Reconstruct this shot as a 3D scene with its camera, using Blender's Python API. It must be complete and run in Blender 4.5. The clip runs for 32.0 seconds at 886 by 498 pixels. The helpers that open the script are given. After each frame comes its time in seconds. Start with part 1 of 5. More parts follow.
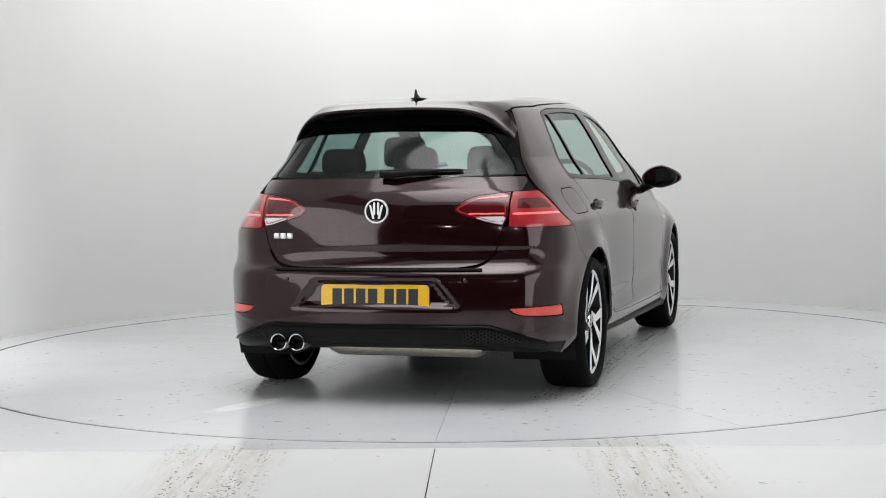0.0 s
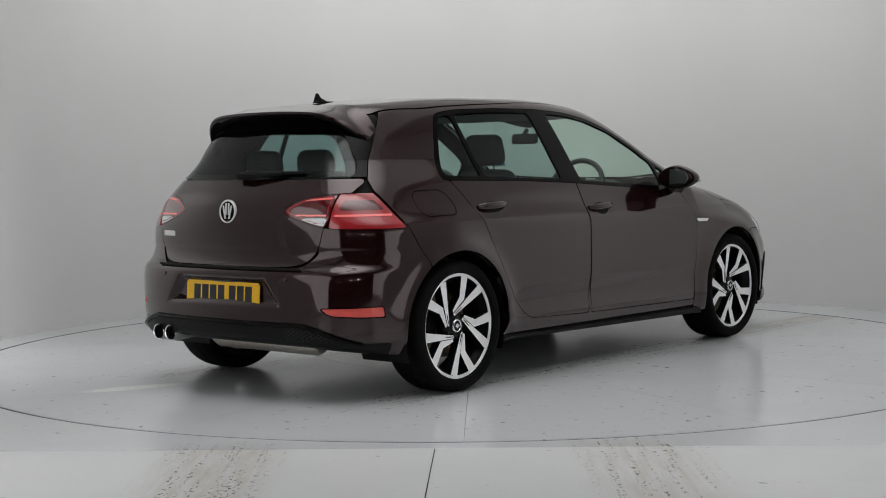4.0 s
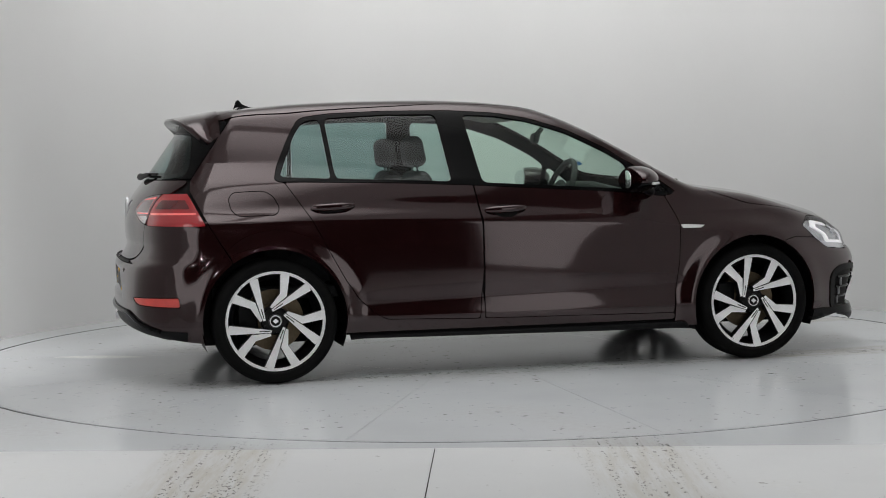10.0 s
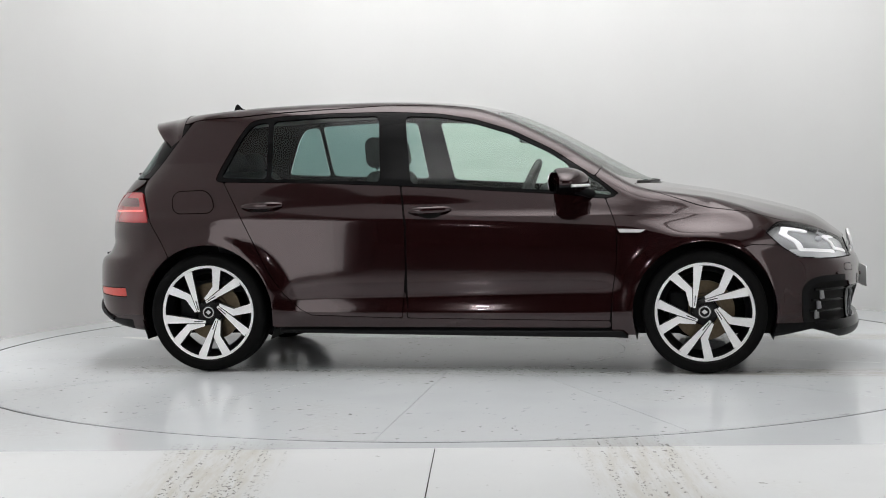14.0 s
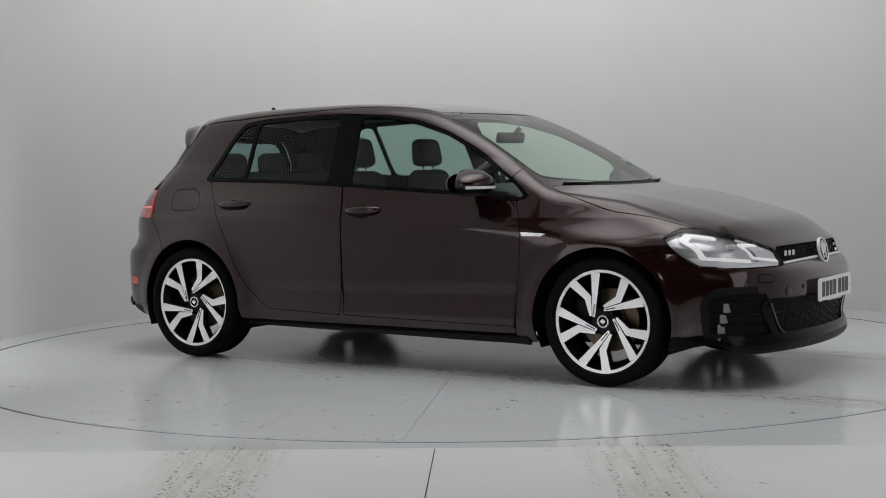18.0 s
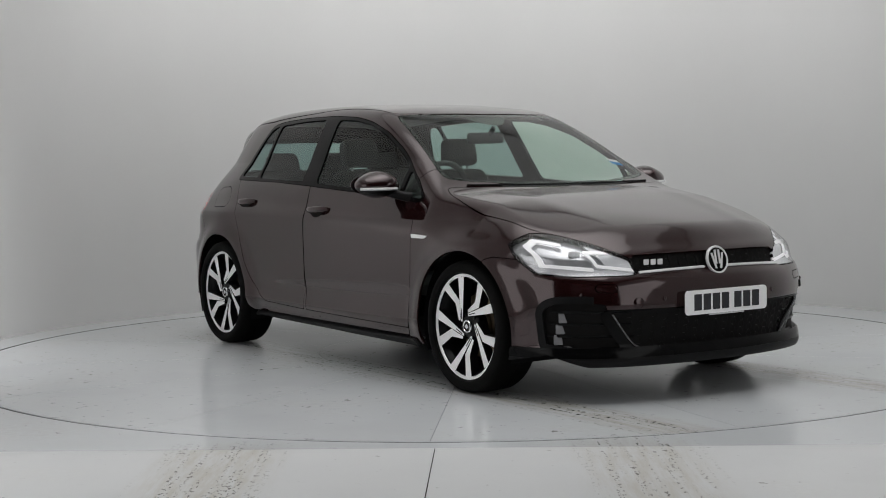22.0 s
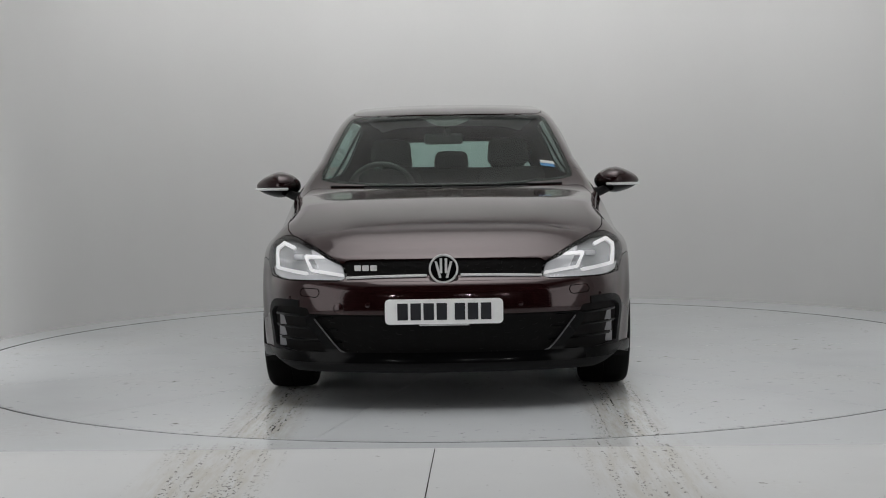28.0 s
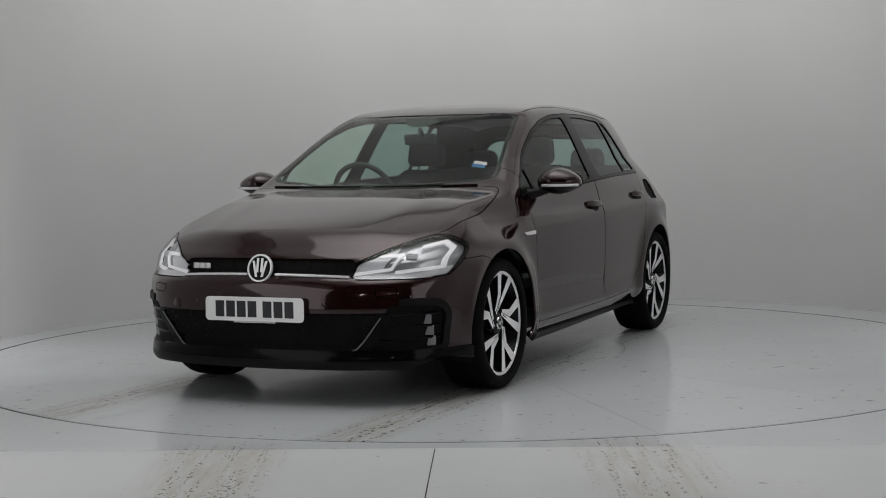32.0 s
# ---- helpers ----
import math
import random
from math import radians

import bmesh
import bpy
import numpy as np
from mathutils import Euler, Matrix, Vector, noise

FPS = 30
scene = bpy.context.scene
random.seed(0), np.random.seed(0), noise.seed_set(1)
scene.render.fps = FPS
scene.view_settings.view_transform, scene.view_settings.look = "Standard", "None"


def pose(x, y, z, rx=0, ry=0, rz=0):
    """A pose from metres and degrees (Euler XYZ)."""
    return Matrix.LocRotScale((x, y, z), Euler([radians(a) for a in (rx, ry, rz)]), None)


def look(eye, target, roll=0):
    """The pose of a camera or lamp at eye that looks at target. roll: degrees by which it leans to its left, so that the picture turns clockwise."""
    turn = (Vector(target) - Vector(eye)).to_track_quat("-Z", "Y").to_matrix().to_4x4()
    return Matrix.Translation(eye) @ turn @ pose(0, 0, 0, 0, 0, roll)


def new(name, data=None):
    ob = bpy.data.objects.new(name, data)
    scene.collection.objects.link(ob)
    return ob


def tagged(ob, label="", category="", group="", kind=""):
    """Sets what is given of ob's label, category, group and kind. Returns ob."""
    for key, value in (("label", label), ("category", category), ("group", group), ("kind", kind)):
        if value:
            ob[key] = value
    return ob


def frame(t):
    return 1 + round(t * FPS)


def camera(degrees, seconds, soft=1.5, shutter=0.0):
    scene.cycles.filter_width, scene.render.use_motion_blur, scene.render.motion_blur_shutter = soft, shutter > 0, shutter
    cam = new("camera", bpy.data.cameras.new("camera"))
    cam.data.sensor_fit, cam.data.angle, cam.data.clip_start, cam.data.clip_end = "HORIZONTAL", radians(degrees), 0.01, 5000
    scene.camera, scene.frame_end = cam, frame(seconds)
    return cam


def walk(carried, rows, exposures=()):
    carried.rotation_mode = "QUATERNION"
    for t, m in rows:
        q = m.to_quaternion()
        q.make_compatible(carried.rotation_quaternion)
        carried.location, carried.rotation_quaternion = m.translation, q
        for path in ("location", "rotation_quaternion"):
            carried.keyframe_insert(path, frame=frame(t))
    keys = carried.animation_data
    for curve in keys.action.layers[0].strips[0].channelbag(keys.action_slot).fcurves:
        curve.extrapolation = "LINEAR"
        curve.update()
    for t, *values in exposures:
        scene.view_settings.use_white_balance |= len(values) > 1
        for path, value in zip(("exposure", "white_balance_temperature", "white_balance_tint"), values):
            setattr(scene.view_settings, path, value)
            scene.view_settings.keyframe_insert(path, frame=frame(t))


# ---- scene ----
# Camera on a fixed stand in front of a photo turntable; the turntable and the car on it turn at a steady rate.
EYE = (-0.160, -8.658, 1.101)
cam = camera(33.46, 32.0, soft=1.0)
TILT, LEAN = radians(3.349), radians(-0.977)


def stand_pose():
    """The fixed camera's pose from its tilt below the horizon and its lean."""
    ahead = Vector((0, math.cos(TILT), -math.sin(TILT)))
    flat, rise = Vector((1, 0, 0)), Vector((0, math.sin(TILT), math.cos(TILT)))
    right = math.cos(LEAN) * flat + math.sin(LEAN) * rise
    up = -math.sin(LEAN) * flat + math.cos(LEAN) * rise
    m = Matrix((right, up, -ahead)).transposed().to_4x4()
    m.translation = EYE
    return m


walk(cam, [(0.0, stand_pose()), (32.0, stand_pose())],
     exposures=[(0.0, 0.70), (2.0, 0.20), (3.5, 0.0), (6.0, -0.32), (8.0, -0.3), (9.5, 0.0), (11.0, 0.4), (12.5, 0.65), (14.5, 0.55), (16.5, 0.15), (19.0, -0.14), (23.0, -0.02), (25.0, -0.46), (26.5, -0.28), (28.0, -0.07), (30.0, -0.13), (32.0, -0.38)])


def heading(t):
    return 73.08 - 5.8625 * t


# ---- world and lamps ----
world = bpy.data.worlds.new("world")
scene.world = world
world.use_nodes = True
world.node_tree.nodes["Background"].inputs[0].default_value = (0.05, 0.05, 0.055, 1)
world.node_tree.nodes["Background"].inputs[1].default_value = 0.3



def lamp(at, aim, wide, deep, power, spread=180, color=(1.0, 0.995, 0.99)):
    d = bpy.data.lights.new("studio_lamp", "AREA")
    d.shape, d.size, d.size_y, d.energy, d.color, d.spread = "RECTANGLE", wide, deep, power, color, radians(spread)
    new("studio_lamp", d).matrix_world = look(at, aim)


# a wide dim luminous ceiling; unseen narrow downlights over the deck and before it, added to brighten the floor; unseen
# washers that look outwards, added to brighten the walls; two tall soft boxes at the sides of the mouth, and three
# small floods beside the camera
lamp((0.1, -1.2, 4.3), (0.1, -1.2, 0), 5.4, 8.2, 46.0, 180)
lamp((0.1, -0.8, 4.25), (0.1, -0.8, 0), 4.2, 3.4, 23.0, 70)
for turn, power in ((20, 6), (45, 8.5), (75, 11.5), (105, 11.5), (135, 8.5), (160, 5)):
    c, s = math.cos(radians(turn)), math.sin(radians(turn))
    lamp((0.1 + 1.1 * c, 1.1 * s, 4.2), (0.1 + 3.3 * c, 3.3 * s, 2.6), 1.2, 0.9, power, 100)
for turn in (-5, 185):
    c, s = math.cos(radians(turn)), math.sin(radians(turn))
    lamp((0.1 + 1.7 * c, 1.7 * s, 3.2), (0.1 + 3.3 * c, 3.3 * s, 0.8), 0.8, 0.8, 8.0, 60)
# unseen downlight added to brighten the floor before the deck
lamp((0.1, -3.5, 4.25), (0.1, -3.3, 0), 3.4, 1.6, 13.0, 75)
lamp((-2.24, -3.3, 1.05), (0.0, -3.1, 0.9), 2.0, 1.9, 14.0)
lamp((2.44, -4.0, 1.05), (0.0, -3.8, 0.9), 2.2, 1.9, 14.0)
for x in (-2.4, 0.5, 2.0):
    lamp((x, -8.9, 1.9), (0, 0, 0.7), 0.10, 0.10, 6.0)
# ---- materials ----
def mat(name, color=(0.5, 0.5, 0.5), rough=0.5, metal=0.0, coat=0.0, emit=None, power=0.0, spec=0.5):
    m = bpy.data.materials.new(name)
    m.use_nodes = True
    b = m.node_tree.nodes["Principled BSDF"]
    b.inputs["Base Color"].default_value = (*color, 1)
    b.inputs["Roughness"].default_value = rough
    b.inputs["Metallic"].default_value = metal
    b.inputs["Coat Weight"].default_value = coat
    b.inputs["Coat Roughness"].default_value = 0.02
    b.inputs["Specular IOR Level"].default_value = spec
    if emit:
        b.inputs["Emission Color"].default_value = (*emit, 1)
        b.inputs["Emission Strength"].default_value = power
    return m


def node(m, kind, **values):
    n = m.node_tree.nodes.new(kind)
    for key, value in values.items():
        n.inputs[key].default_value = value
    return n


def link(m, a, b):
    m.node_tree.links.new(a, b)


def grain(m, scale=40.0, amount=0.25, bump=0.1, detail=6.0, rough=0.0):
    """Two scales of noise in colour, relief and gloss, on the object's own coordinates."""
    b = m.node_tree.nodes["Principled BSDF"]
    co = node(m, "ShaderNodeTexCoord")
    fine = node(m, "ShaderNodeTexNoise", Scale=scale, Detail=detail)
    broad = node(m, "ShaderNodeTexNoise", Scale=scale / 14, Detail=3.0)
    link(m, co.outputs["Object"], fine.inputs["Vector"])
    link(m, co.outputs["Object"], broad.inputs["Vector"])
    both = node(m, "ShaderNodeMath")
    both.operation = "ADD"
    link(m, fine.outputs["Fac"], both.inputs[0])
    link(m, broad.outputs["Fac"], both.inputs[1])
    span = node(m, "ShaderNodeMapRange")
    span.inputs["From Min"].default_value, span.inputs["From Max"].default_value = 0.6, 1.4
    span.inputs["To Min"].default_value, span.inputs["To Max"].default_value = 1 - amount, 1 + amount
    link(m, both.outputs[0], span.inputs["Value"])
    mul = m.node_tree.nodes.new("ShaderNodeMix")
    mul.data_type, mul.blend_type = "RGBA", "MULTIPLY"
    mul.inputs["Factor"].default_value = 1.0
    mul.inputs["A"].default_value = b.inputs["Base Color"].default_value
    mul.inputs[6].default_value = b.inputs["Base Color"].default_value
    link(m, span.outputs["Result"], mul.inputs[7])
    link(m, mul.outputs[2], b.inputs["Base Color"])
    if bump:
        bp = node(m, "ShaderNodeBump", Strength=bump, Distance=0.002)
        link(m, fine.outputs["Fac"], bp.inputs["Height"])
        link(m, bp.outputs["Normal"], b.inputs["Normal"])
    if rough:
        r0 = b.inputs["Roughness"].default_value
        rr = node(m, "ShaderNodeMapRange")
        rr.inputs["From Min"].default_value, rr.inputs["From Max"].default_value = 0.3, 0.7
        rr.inputs["To Min"].default_value, rr.inputs["To Max"].default_value = max(0, r0 - rough), r0 + rough
        link(m, broad.outputs["Fac"], rr.inputs["Value"])
        link(m, rr.outputs["Result"], b.inputs["Roughness"])
    return m


def ramp(m, value, lo, hi, a=0.0, b=1.0):
    n = node(m, "ShaderNodeMapRange")
    n.inputs["From Min"].default_value, n.inputs["From Max"].default_value = lo, hi
    n.inputs["To Min"].default_value, n.inputs["To Max"].default_value = a, b
    link(m, value, n.inputs["Value"])
    return n.outputs["Result"]


def times(m, a, b, op="MULTIPLY"):
    n = node(m, "ShaderNodeMath")
    n.operation = op
    for i, v in enumerate((a, b)):
        if isinstance(v, (int, float)):
            n.inputs[i].default_value = v
        else:
            link(m, v, n.inputs[i])
    return n.outputs[0]


def paint_material():
    """Dark brown metallic car paint: red-brown base, a satin sheen from fine flakes and a clear coat over both."""
    m = mat("brown_paint", (0.0115, 0.0030, 0.0032), 0.1, 0.0, coat=0.45, spec=0.46)
    b = m.node_tree.nodes["Principled BSDF"]
    b.inputs["Specular Tint"].default_value = (1.0, 0.80, 0.82, 1)
    co = node(m, "ShaderNodeTexCoord")
    flake = node(m, "ShaderNodeTexVoronoi", Scale=1800.0)
    link(m, co.outputs["Object"], flake.inputs["Vector"])
    tone = node(m, "ShaderNodeMapRange")
    tone.inputs["To Min"].default_value, tone.inputs["To Max"].default_value = 0.05, 0.13
    link(m, flake.outputs["Distance"], tone.inputs["Value"])
    link(m, tone.outputs["Result"], b.inputs["Roughness"])
    peel = node(m, "ShaderNodeTexNoise", Scale=260.0, Detail=2.0)
    link(m, co.outputs["Object"], peel.inputs["Vector"])
    bp = node(m, "ShaderNodeBump", Strength=0.015, Distance=0.001)
    link(m, peel.outputs["Fac"], bp.inputs["Height"])
    link(m, bp.outputs["Normal"], b.inputs["Coat Normal"])
    return m


def glass_material(name, tint, gloss=1.5):
    """A thin pane: tinted see-through with a mirror gloss that grows towards grazing."""
    m = bpy.data.materials.new(name)
    m.use_nodes = True
    m.node_tree.nodes.remove(m.node_tree.nodes["Principled BSDF"])
    out = m.node_tree.nodes["Material Output"]
    clear = node(m, "ShaderNodeBsdfTransparent")
    clear.inputs["Color"].default_value = (*tint, 1)
    shine = node(m, "ShaderNodeBsdfGlossy", Roughness=0.01)
    edge_on = node(m, "ShaderNodeLayerWeight", Blend=0.5)
    steep = times(m, edge_on.outputs["Facing"], 5.0, "POWER")
    base = ((gloss - 1) / (gloss + 1)) ** 2
    mix = node(m, "ShaderNodeMixShader")
    link(m, ramp(m, steep, 0.0, 1.0, base, 0.9), mix.inputs[0])
    link(m, clear.outputs[0], mix.inputs[1])
    link(m, shine.outputs[0], mix.inputs[2])
    link(m, mix.outputs[0], out.inputs["Surface"])
    return m


PAINT = paint_material()
GLOSS_BLACK = mat("gloss_black_trim", (0.003, 0.003, 0.0033), 0.12, coat=0.0, spec=0.10)
SATIN_BLACK = grain(mat("satin_black_plastic", (0.0045, 0.0045, 0.005), 0.45, spec=0.14), 300, 0.2, 0.15)
SEAL = grain(mat("rubber_seal", (0.006, 0.006, 0.006), 0.6, spec=0.2), 200, 0.2, 0.1)
GRILLE_BLACK = grain(mat("black_grille_plastic", (0.003, 0.003, 0.0032), 0.35, spec=0.12), 300, 0.2, 0.1)
INNER = grain(mat("dark_inner_metal", (0.004, 0.0035, 0.0035), 0.7, spec=0.15), 60, 0.2, 0.1)
CABIN = grain(mat("charcoal_cabin_plastic", (0.045, 0.046, 0.047), 0.6), 120, 0.2, 0.2)
CLOTH = grain(mat("dark_seat_cloth", (0.045, 0.046, 0.048), 0.85), 240, 0.3, 0.4)
TYRE = grain(mat("tyre_rubber", (0.004, 0.004, 0.004), 0.75, spec=0.10), 150, 0.25, 0.3)
RIM_BLACK = mat("black_wheel_paint", (0.004, 0.004, 0.0045), 0.3, coat=0.0, spec=0.2)
RIM_CUT = grain(mat("machined_alloy", (0.97, 0.97, 0.97), 0.33, 0.5), 120, 0.08, 0.03)
DISC = grain(mat("brake_steel", (0.15, 0.115, 0.075), 0.45, 0.8), 60, 0.25, 0.1)
CHROME = mat("chrome", (0.85, 0.85, 0.87), 0.08, 1.0)
SILVER = mat("satin_silver", (0.82, 0.82, 0.83), 0.25, 0.35)
STRIP = mat("satin_grey_strip", (0.16, 0.16, 0.165), 0.3, 0.6)
RED_LENS = mat("red_lamp_lens", (0.36, 0.022, 0.028), 0.15, coat=1.0)
RED_REFLECTOR = grain(mat("red_reflector", (0.72, 0.085, 0.07), 0.3, coat=0.5), 400, 0.15, 0.1)
RED_DEEP = mat("deep_red_lamp_lens", (0.09, 0.005, 0.008), 0.12, coat=1.0)
RED_BAR = mat("red_light_bar", (0.75, 0.16, 0.16), 0.2, coat=1.0, emit=(1.0, 0.12, 0.10), power=0.25)
GREY_LENS = mat("pale_grey_lens", (0.66, 0.67, 0.69), 0.12, coat=1.0)
LAMP_INSIDE = mat("lamp_reflector_inside", (0.50, 0.51, 0.52), 0.22, 0.55)
FOG_LENS = grain(mat("ribbed_fog_lens", (0.22, 0.22, 0.23), 0.3), 300, 0.12, 0.1)
LAMP_BOWL = mat("lamp_bowl", (0.72, 0.73, 0.75), 0.3, 0.4)
DRL = mat("running_light_strip", (0.95, 0.95, 0.96), 0.25, emit=(1, 1, 1), power=0.2)
PLATE_WHITE = mat("white_plate", (0.92, 0.92, 0.92), 0.3)
PLATE_YELLOW = mat("yellow_plate", (0.86, 0.50, 0.02), 0.25)
INK = mat("plate_ink", (0.015, 0.015, 0.02), 0.4)
STICKER_BLUE = mat("blue_sticker", (0.10, 0.35, 0.65), 0.5)
FRONT_GLASS = glass_material("green_tinted_glass", (0.80, 0.93, 0.86))
DARK_GLASS = glass_material("privacy_glass", (0.46, 0.60, 0.58))
LENS_GLASS = glass_material("clear_lamp_cover", (0.97, 0.97, 0.98), 1.45)
VALANCE_GREY = mat("dark_grey_plastic", (0.03, 0.03, 0.031), 0.4)
EXHAUST = mat("exhaust_inside", (0.02, 0.02, 0.02), 0.6, 0.5)
MUFFLER = grain(mat("muffler_steel", (0.45, 0.42, 0.37), 0.4, 0.8), 50, 0.25, 0.1)


def plaster(name, color, rough, streak=0.012):
    """Painted studio wall: faint broad blotches, upright streaks and fine roller grain."""
    m = mat(name, color, rough)
    b = m.node_tree.nodes["Principled BSDF"]
    co = node(m, "ShaderNodeTexCoord")
    sq = node(m, "ShaderNodeMapping")
    sq.inputs["Scale"].default_value = (1.2, 1.2, 0.5)
    link(m, co.outputs["Object"], sq.inputs["Vector"])
    n1 = node(m, "ShaderNodeTexNoise", Scale=1.6, Detail=5.0)
    link(m, sq.outputs[0], n1.inputs["Vector"])
    span = node(m, "ShaderNodeMapRange")
    span.inputs["From Min"].default_value, span.inputs["From Max"].default_value = 0.3, 0.7
    span.inputs["To Min"].default_value, span.inputs["To Max"].default_value = 1 - streak, 1 + streak
    link(m, n1.outputs["Fac"], span.inputs["Value"])
    mul = m.node_tree.nodes.new("ShaderNodeMix")
    mul.data_type, mul.blend_type = "RGBA", "MULTIPLY"
    mul.inputs["Factor"].default_value = 1.0
    mul.inputs[6].default_value = (*color, 1)
    link(m, span.outputs["Result"], mul.inputs[7])
    link(m, mul.outputs[2], b.inputs["Base Color"])
    n2 = node(m, "ShaderNodeTexNoise", Scale=90.0, Detail=4.0)
    link(m, co.outputs["Object"], n2.inputs["Vector"])
    bp = node(m, "ShaderNodeBump", Strength=0.06, Distance=0.002)
    link(m, n2.outputs["Fac"], bp.inputs["Height"])
    link(m, bp.outputs["Normal"], b.inputs["Normal"])
    return m


def floor_material(name, tracks, smudge=None, color=(0.60, 0.62, 0.635), gloss=0.16, chips=0.655):
    """Pale grey floor paint, half gloss, with scuffs, specks and dirty wheel tracks. tracks: (x, half width, y from, y to) in its own space."""
    m = mat(name, color, gloss)
    b = m.node_tree.nodes["Principled BSDF"]
    co = node(m, "ShaderNodeTexCoord")
    at = node(m, "ShaderNodeSeparateXYZ")
    link(m, co.outputs["Object"], at.inputs[0])
    broad = node(m, "ShaderNodeTexNoise", Scale=1.3, Detail=5.0)
    link(m, co.outputs["Object"], broad.inputs["Vector"])
    fine = node(m, "ShaderNodeTexNoise", Scale=28.0, Detail=8.0, Roughness=0.7)
    link(m, co.outputs["Object"], fine.inputs["Vector"])
    speck = node(m, "ShaderNodeTexNoise", Scale=16.0, Detail=6.0, Roughness=0.65)
    link(m, co.outputs["Object"], speck.inputs["Vector"])
    tone = ramp(m, broad.outputs["Fac"], 0.3, 0.7, 0.95, 1.05)
    mul = m.node_tree.nodes.new("ShaderNodeMix")
    mul.data_type, mul.blend_type = "RGBA", "MULTIPLY"
    mul.inputs["Factor"].default_value = 1.0
    mul.inputs[6].default_value = (*color, 1)
    link(m, tone, mul.inputs[7])
    last = mul.outputs[2]
    layers = [(times(m, ramp(m, speck.outputs["Fac"], chips, chips + 0.03, 0.0, 0.75), ramp(m, broad.outputs["Fac"], 0.42, 0.6)), (0.10, 0.09, 0.075)),
              (times(m, ramp(m, broad.outputs["Fac"], 0.52, 0.75, 0.0, 0.35), ramp(m, fine.outputs["Fac"], 0.35, 0.65)), (0.42, 0.40, 0.35))]
    for x, half, y0, y1, stain, dark in tracks:
        off = times(m, at.outputs[0], -x, "ADD")
        dist = node(m, "ShaderNodeMath")
        dist.operation = "ABSOLUTE"
        link(m, off, dist.inputs[0])
        across = ramp(m, dist.outputs[0], half * 1.15, half * 0.5)
        along = times(m, ramp(m, at.outputs[1], y0 - 0.12, y0 + 0.12), ramp(m, at.outputs[1], y1 + 0.12, y1 - 0.12))
        inside = times(m, across, along)
        lines = node(m, "ShaderNodeMapping")
        lines.inputs["Scale"].default_value = (26.0, 3.0, 1.0)
        link(m, co.outputs["Object"], lines.inputs["Vector"])
        tread = node(m, "ShaderNodeTexNoise", Scale=1.0, Detail=7.0, Roughness=0.75)
        link(m, lines.outputs[0], tread.inputs["Vector"])
        film = times(m, inside, ramp(m, tread.outputs["Fac"], 0.36, 0.62, 0.0, stain))
        layers.append((film, (0.40, 0.365, 0.29)))
        dash = node(m, "ShaderNodeMapping")
        dash.inputs["Scale"].default_value = (70.0, 30.0, 1.0)
        link(m, co.outputs["Object"], dash.inputs["Vector"])
        dots = node(m, "ShaderNodeTexNoise", Scale=1.0, Detail=3.0, Roughness=0.6)
        link(m, dash.outputs[0], dots.inputs["Vector"])
        rut = node(m, "ShaderNodeMapping")
        rut.inputs["Scale"].default_value = (34.0, 0.9, 1.0)
        link(m, co.outputs["Object"], rut.inputs["Vector"])
        ruts = node(m, "ShaderNodeTexNoise", Scale=1.0, Detail=2.0)
        link(m, rut.outputs[0], ruts.inputs["Vector"])
        crumbs = times(m, inside, ramp(m, dots.outputs["Fac"], 0.55, 0.60, 0.0, dark))
        layers.append((times(m, crumbs, ramp(m, ruts.outputs["Fac"], 0.50, 0.58)), (0.06, 0.052, 0.045)))
    if smudge:
        spot = node(m, "ShaderNodeMapping")
        spot.vector_type = "TEXTURE"
        spot.inputs["Location"].default_value = (smudge[0], smudge[1], 0)
        spot.inputs["Rotation"].default_value = (0, 0, radians(smudge[2]))
        spot.inputs["Scale"].default_value = (smudge[3], smudge[4], 1)
        link(m, co.outputs["Object"], spot.inputs["Vector"])
        size = node(m, "ShaderNodeVectorMath")
        size.operation = "LENGTH"
        link(m, spot.outputs[0], size.inputs[0])
        worn = times(m, ramp(m, size.outputs["Value"], 1.1, 0.7), ramp(m, fine.outputs["Fac"], 0.30, 0.55, 0.2, 0.9))
        layers.append((worn, (0.80, 0.80, 0.79)))
    for fac, col in layers:
        mix = m.node_tree.nodes.new("ShaderNodeMix")
        mix.data_type = "RGBA"
        link(m, fac, mix.inputs["Factor"])
        link(m, last, mix.inputs[6])
        mix.inputs[7].default_value = (*col, 1)
        last = mix.outputs[2]
    link(m, last, b.inputs["Base Color"])
    return m


WALL = plaster("white_wall_paint", (0.74, 0.74, 0.735), 0.75)
CEIL = plaster("grey_ceiling_paint", (0.6, 0.6, 0.59), 0.8)
DARK_ROOM = plaster("black_drape", (0.015, 0.015, 0.016), 0.9)
FLOOR_STILL = floor_material("grey_floor_paint", [(-1.01, 0.24, -5.5, -2.9, 0.45, 0.9), (0.56, 0.24, -5.5, -2.9, 0.45, 0.9)])
FLOOR_TURN = floor_material("grey_turntable_paint", [(-0.65, 0.16, 1.2, 3.0, 0.6, 1.0), (0.89, 0.16, 1.2, 3.0, 0.6, 1.0), (-0.65, 0.20, -1.8, 1.2, 0.2, 0.8), (0.89, 0.20, -1.8, 1.2, 0.2, 0.8)], smudge=(-0.47, -2.13, 68, 0.26, 0.07), chips=0.625)
FLOOR_PLATE = floor_material("grey_plate_paint", [(-1.01, 0.24, -5.5, -2.9, 0.6, 1.0), (0.56, 0.24, -5.5, -2.9, 0.5, 1.0)], color=(0.60, 0.61, 0.615), gloss=0.4)
JOINT = mat("dark_joint", (0.02, 0.02, 0.02), 0.9, spec=0.1)
